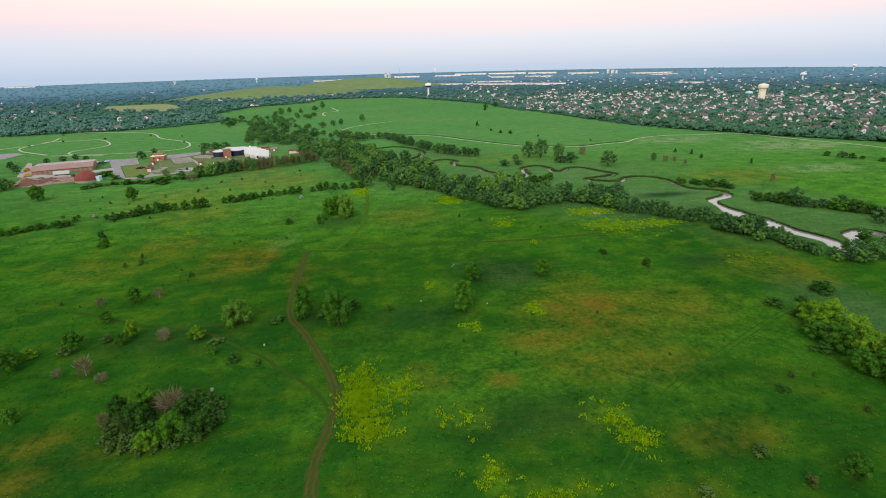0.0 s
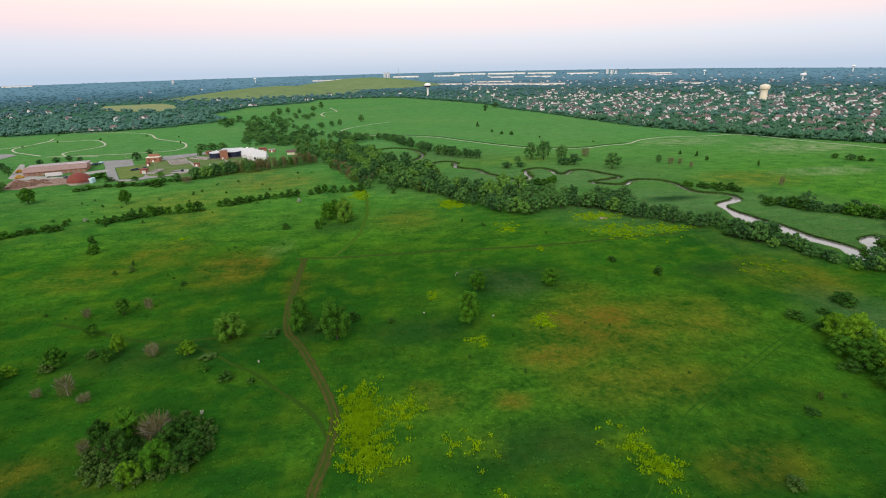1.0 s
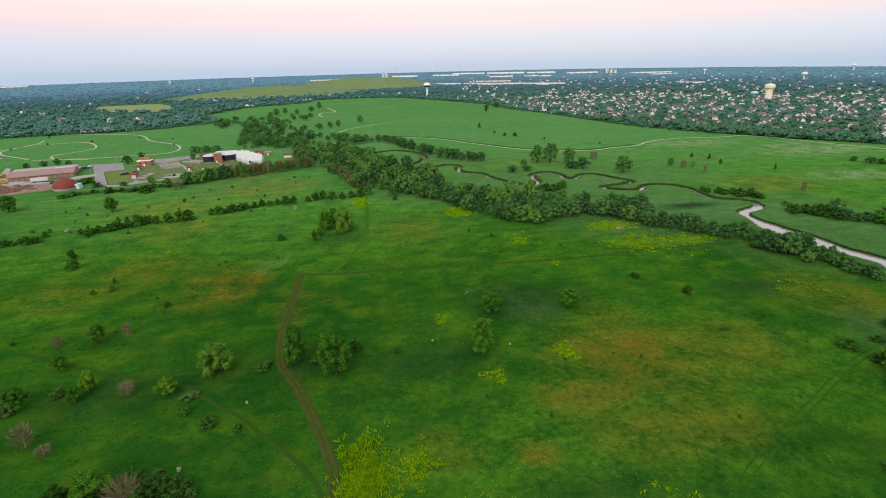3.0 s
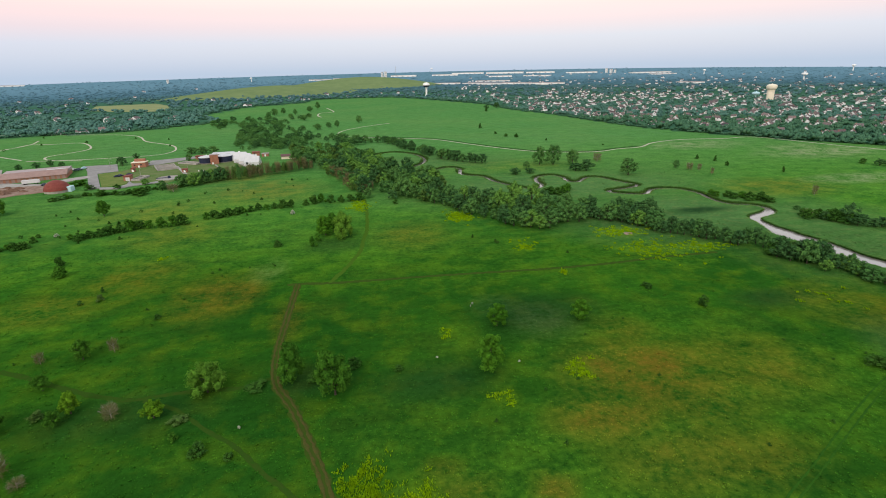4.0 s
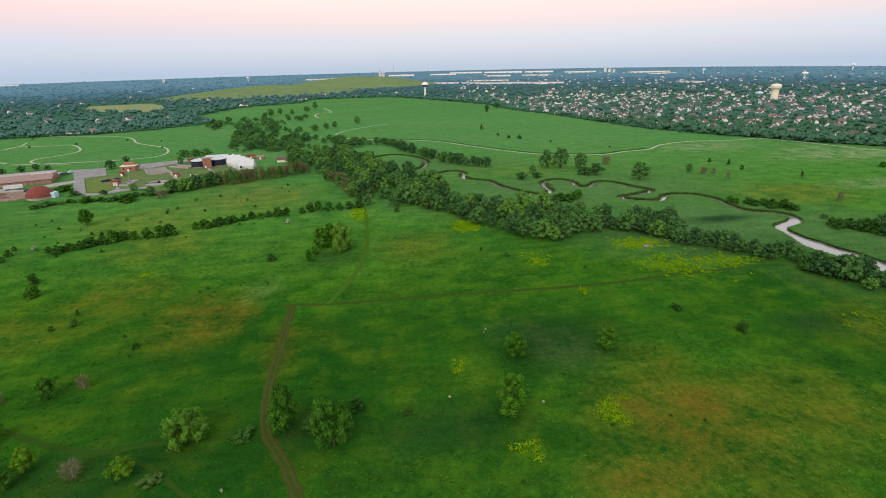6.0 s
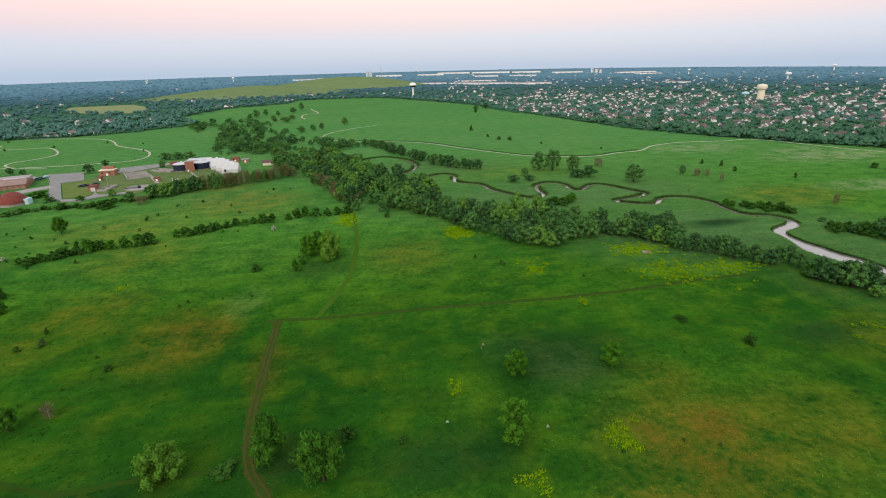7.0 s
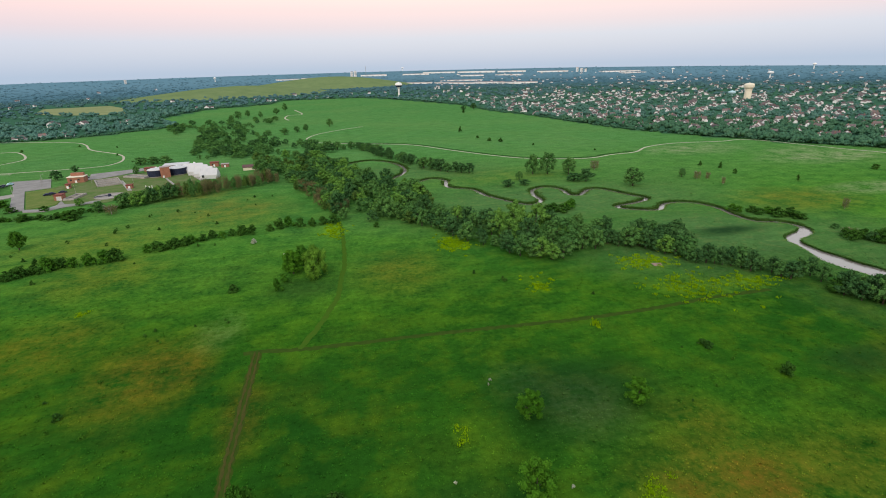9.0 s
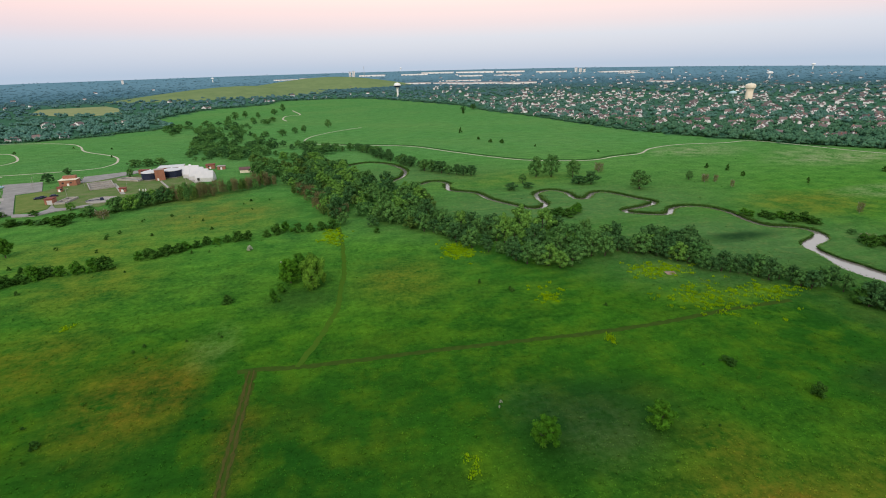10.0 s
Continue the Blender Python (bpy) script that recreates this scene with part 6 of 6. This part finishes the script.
def vehicle(x, y, turn, label, n, w, h, mat, name="car"):
    ob = thing(name, x, y, 0.42, turn, label, "vehicle")
    part("body", box(bmesh.new(), -n / 2, -w / 2, 0.35, n / 2, w / 2, h * 0.62, 0.12), mat, ob)
    part("cabin", box(bmesh.new(), -n * 0.28, -w * 0.44, h * 0.6, n * 0.22, w * 0.44, h, 0.15), M_GLASS if name == "car" else mat, ob)
    for sx in (-0.32, 0.32):
        for sy in (-0.5, 0.5):
            bm = lathe(bmesh.new(), [(0.4, -0.12), (0.42, 0), (0.4, 0.12)], 14)
            part("wheel", bm, M_TYRE, ob).matrix_local = pose(sx * n, sy * w, 0.4, 90)


for q, a in [((-223.3, 621.1), 20), ((-222.3, 623.3), 20), ((-218.4, 616.8), 24)]:
    vehicle(*q, a, "parked dark car beside the brick building", 4.6, 1.9, 1.6, M_CARS)
for q in ((-333.1, 568.5), (-314, 533.7)):
    vehicle(*q, 40, "yellow wheel loader parked in the dirt yard", 7, 2.6, 3.4, M_YELLOWPAINT, "loader")
q = (-284.2, 533.2)
ob = thing("trailer", *q, 0.4, 14, "long white box trailer parked in the yard", "vehicle")
part("box", box(bmesh.new(), -6.5, -1.3, 1.1, 6.5, 1.3, 4.0, 0.05), M_FABRIC, ob)
for xx in (-5, -3.7, 4.5):
    for yy in (-1.2, 1.2):
        part("wheel", lathe(bmesh.new(), [(0.5, -0.15), (0.52, 0), (0.5, 0.15)], 14), M_TYRE, ob).matrix_local = pose(xx, yy, 0.5, 90)
part("landing_leg", box(bmesh.new(), 2.4, -0.9, 0, 2.6, 0.9, 1.1), M_TYRE, ob)
for q, kind, w, h in [((-341, 618), "deep", 7, 6), ((-326, 621), "deep", 8, 7), ((-319, 633), "deep", 8, 7), ((-307, 630), "deep", 7, 5), ((-242.5, 616.5), "deep", 11, 9), ((-242.3, 653.9), "deep", 8, 7), ((-337.3, 557.8), "leafy", 10, 9), ((-360.6, 589.6), "deep", 8, 8), ((-177.1, 619.7), "leafy", 8, 8), ((-236.7, 516.2), "green_bush", 18, 5), ((-220.8, 495.5), "bush", 9, 4),
                      ((-191, 678), "leafy", 16, 8), ((-178.7, 676.7), "leafy", 16, 8), ((-166.9, 678.8), "leafy", 14, 8), ((-179.3, 500.4), "bright", 7, 6), ((-168.7, 461.7), "bush", 15, 6), ((-199.4, 466.8), "bush", 9, 5), ((-147, 467.8), "bare", 10, 7), ((-198.1, 493.3), "bush", 7, 4), ((-157.6, 475.4), "leafy", 10, 8)]:
    plant(kind, q[0], q[1], w, h, "trees round the works")

for q, a, mat in [((-282.1, 599.2), 30, M_FABRIC), ((-276.3, 593.8), 34, M_CARS), ((-274.8, 596.9), 28, M_CARS), ((-273.8, 603.8), 60, M_TEAL), ((-259.5, 523), 20, M_CARS), ((-262, 521), 24, M_YELLOWPAINT), ((-268.3, 522.9), 20, M_CARS)]:
    vehicle(*q, a, "small parked service vehicle in the works yard", 5.4, 2.1, 2.2, mat, "van")
for q, a in [((-219.8, 546.4), 12), ((-218.1, 549.5), 12), ((-211.7, 553), 8)]:
    vehicle(*q, a, "dark flatbed trailer parked beside the brick hut", 5.5, 2.2, 1.8, M_NAVY, "flatbed_trailer")


def dirt_pile(x, y, r, h, label):
    """A slumped heap with an uneven crest."""
    g = np.random.RandomState(int(abs(x) * 7))
    bm = bmesh.new()
    rows = []
    for k in range(6):
        u = k / 5
        rows.append([bm.verts.new((x + r * (1 - u) * math.cos(a) * g.uniform(0.85, 1.15), y + r * 0.7 * (1 - u) * math.sin(a) * g.uniform(0.85, 1.15), 0.3 + h * math.sin(u * 1.57) * g.uniform(0.75, 1.15) if k else -0.2)) for a in [i * math.tau / 16 for i in range(16)]])
    for a, b in zip(rows, rows[1:]):
        for i in range(16):
            bm.faces.new((a[i], a[(i + 1) % 16], b[(i + 1) % 16], b[i]))
    tagged(part("dirt_pile", bm, M_EARTH, None), label, "dirt pile")


for q, r, h in [((-287.4, 495.1), 9, 3.2), ((-284.8, 504.2), 7, 2.6), ((-298.2, 500.6), 6, 2.0), ((-283.3, 513.9), 5, 1.8), ((-292.5, 488.5), 8, 2.4), ((-303.0, 512.0), 6, 2.2), ((-273.0, 500.5), 4, 1.4), ((-295.5, 520.0), 4, 1.3)]:
    dirt_pile(*q, r, h, "heap of reddish brown dirt in the yard")
bx, by = (-174.1, 632.3)
brick_block(bx, by, 3, 9, 6, 3.2, M_REDROOF, "low brick building with a dull red roof")
for q in ((-148.6, 548.6), (-145.1, 545.3), (-143.5, 546.8)):
    ob = thing("vent_stack", *q, 0, 0, "short white vent stack by the tanks", "pipe", "vent stacks by the tanks")
    part("stem", lathe(bmesh.new(), [(0.3, -0.2), (0.28, 2.0), (0.25, 2.1)], 12), M_WHITEPAINT, ob)
    part("cap", lathe(bmesh.new(), [(0.45, 2.1), (0.45, 2.3), (0.15, 2.5)], 12), M_WHITEPAINT, ob)
for q in ((-250.1, 606.6), (-204.3, 590.1), (-198, 542.5), (-166.9, 576.7), (-118, 568.2), (-247.8, 554.8), (-241.1, 586.2)):
    ob = thing("lamp_post", *q, 0, 20, "thin grey lamp post in the works yard", "lamp post", "lamp posts of the works")
    part("pole", lathe(bmesh.new(), [(0.12, -0.2), (0.09, 8.0), (0.06, 8.1)], 8), M_CONCRETE, ob)
    part("arm", box(bmesh.new(), 0, -0.05, 7.9, 1.4, 0.05, 8.0), M_CONCRETE, ob)
    part("head", box(bmesh.new(), 1.2, -0.15, 7.82, 1.8, 0.15, 7.95, 0.03), M_FABRIC, ob)
tagged(new("bare_patch", ribbon("bare_patch", [(143.2, 283.4), (145.4, 283.0), (147.6, 282.4)], 3.4, M_DIRT, 0.16, 0.6, 0.8)), "small bare patch of brown soil among yellow flowers", "soil", kind="structure")
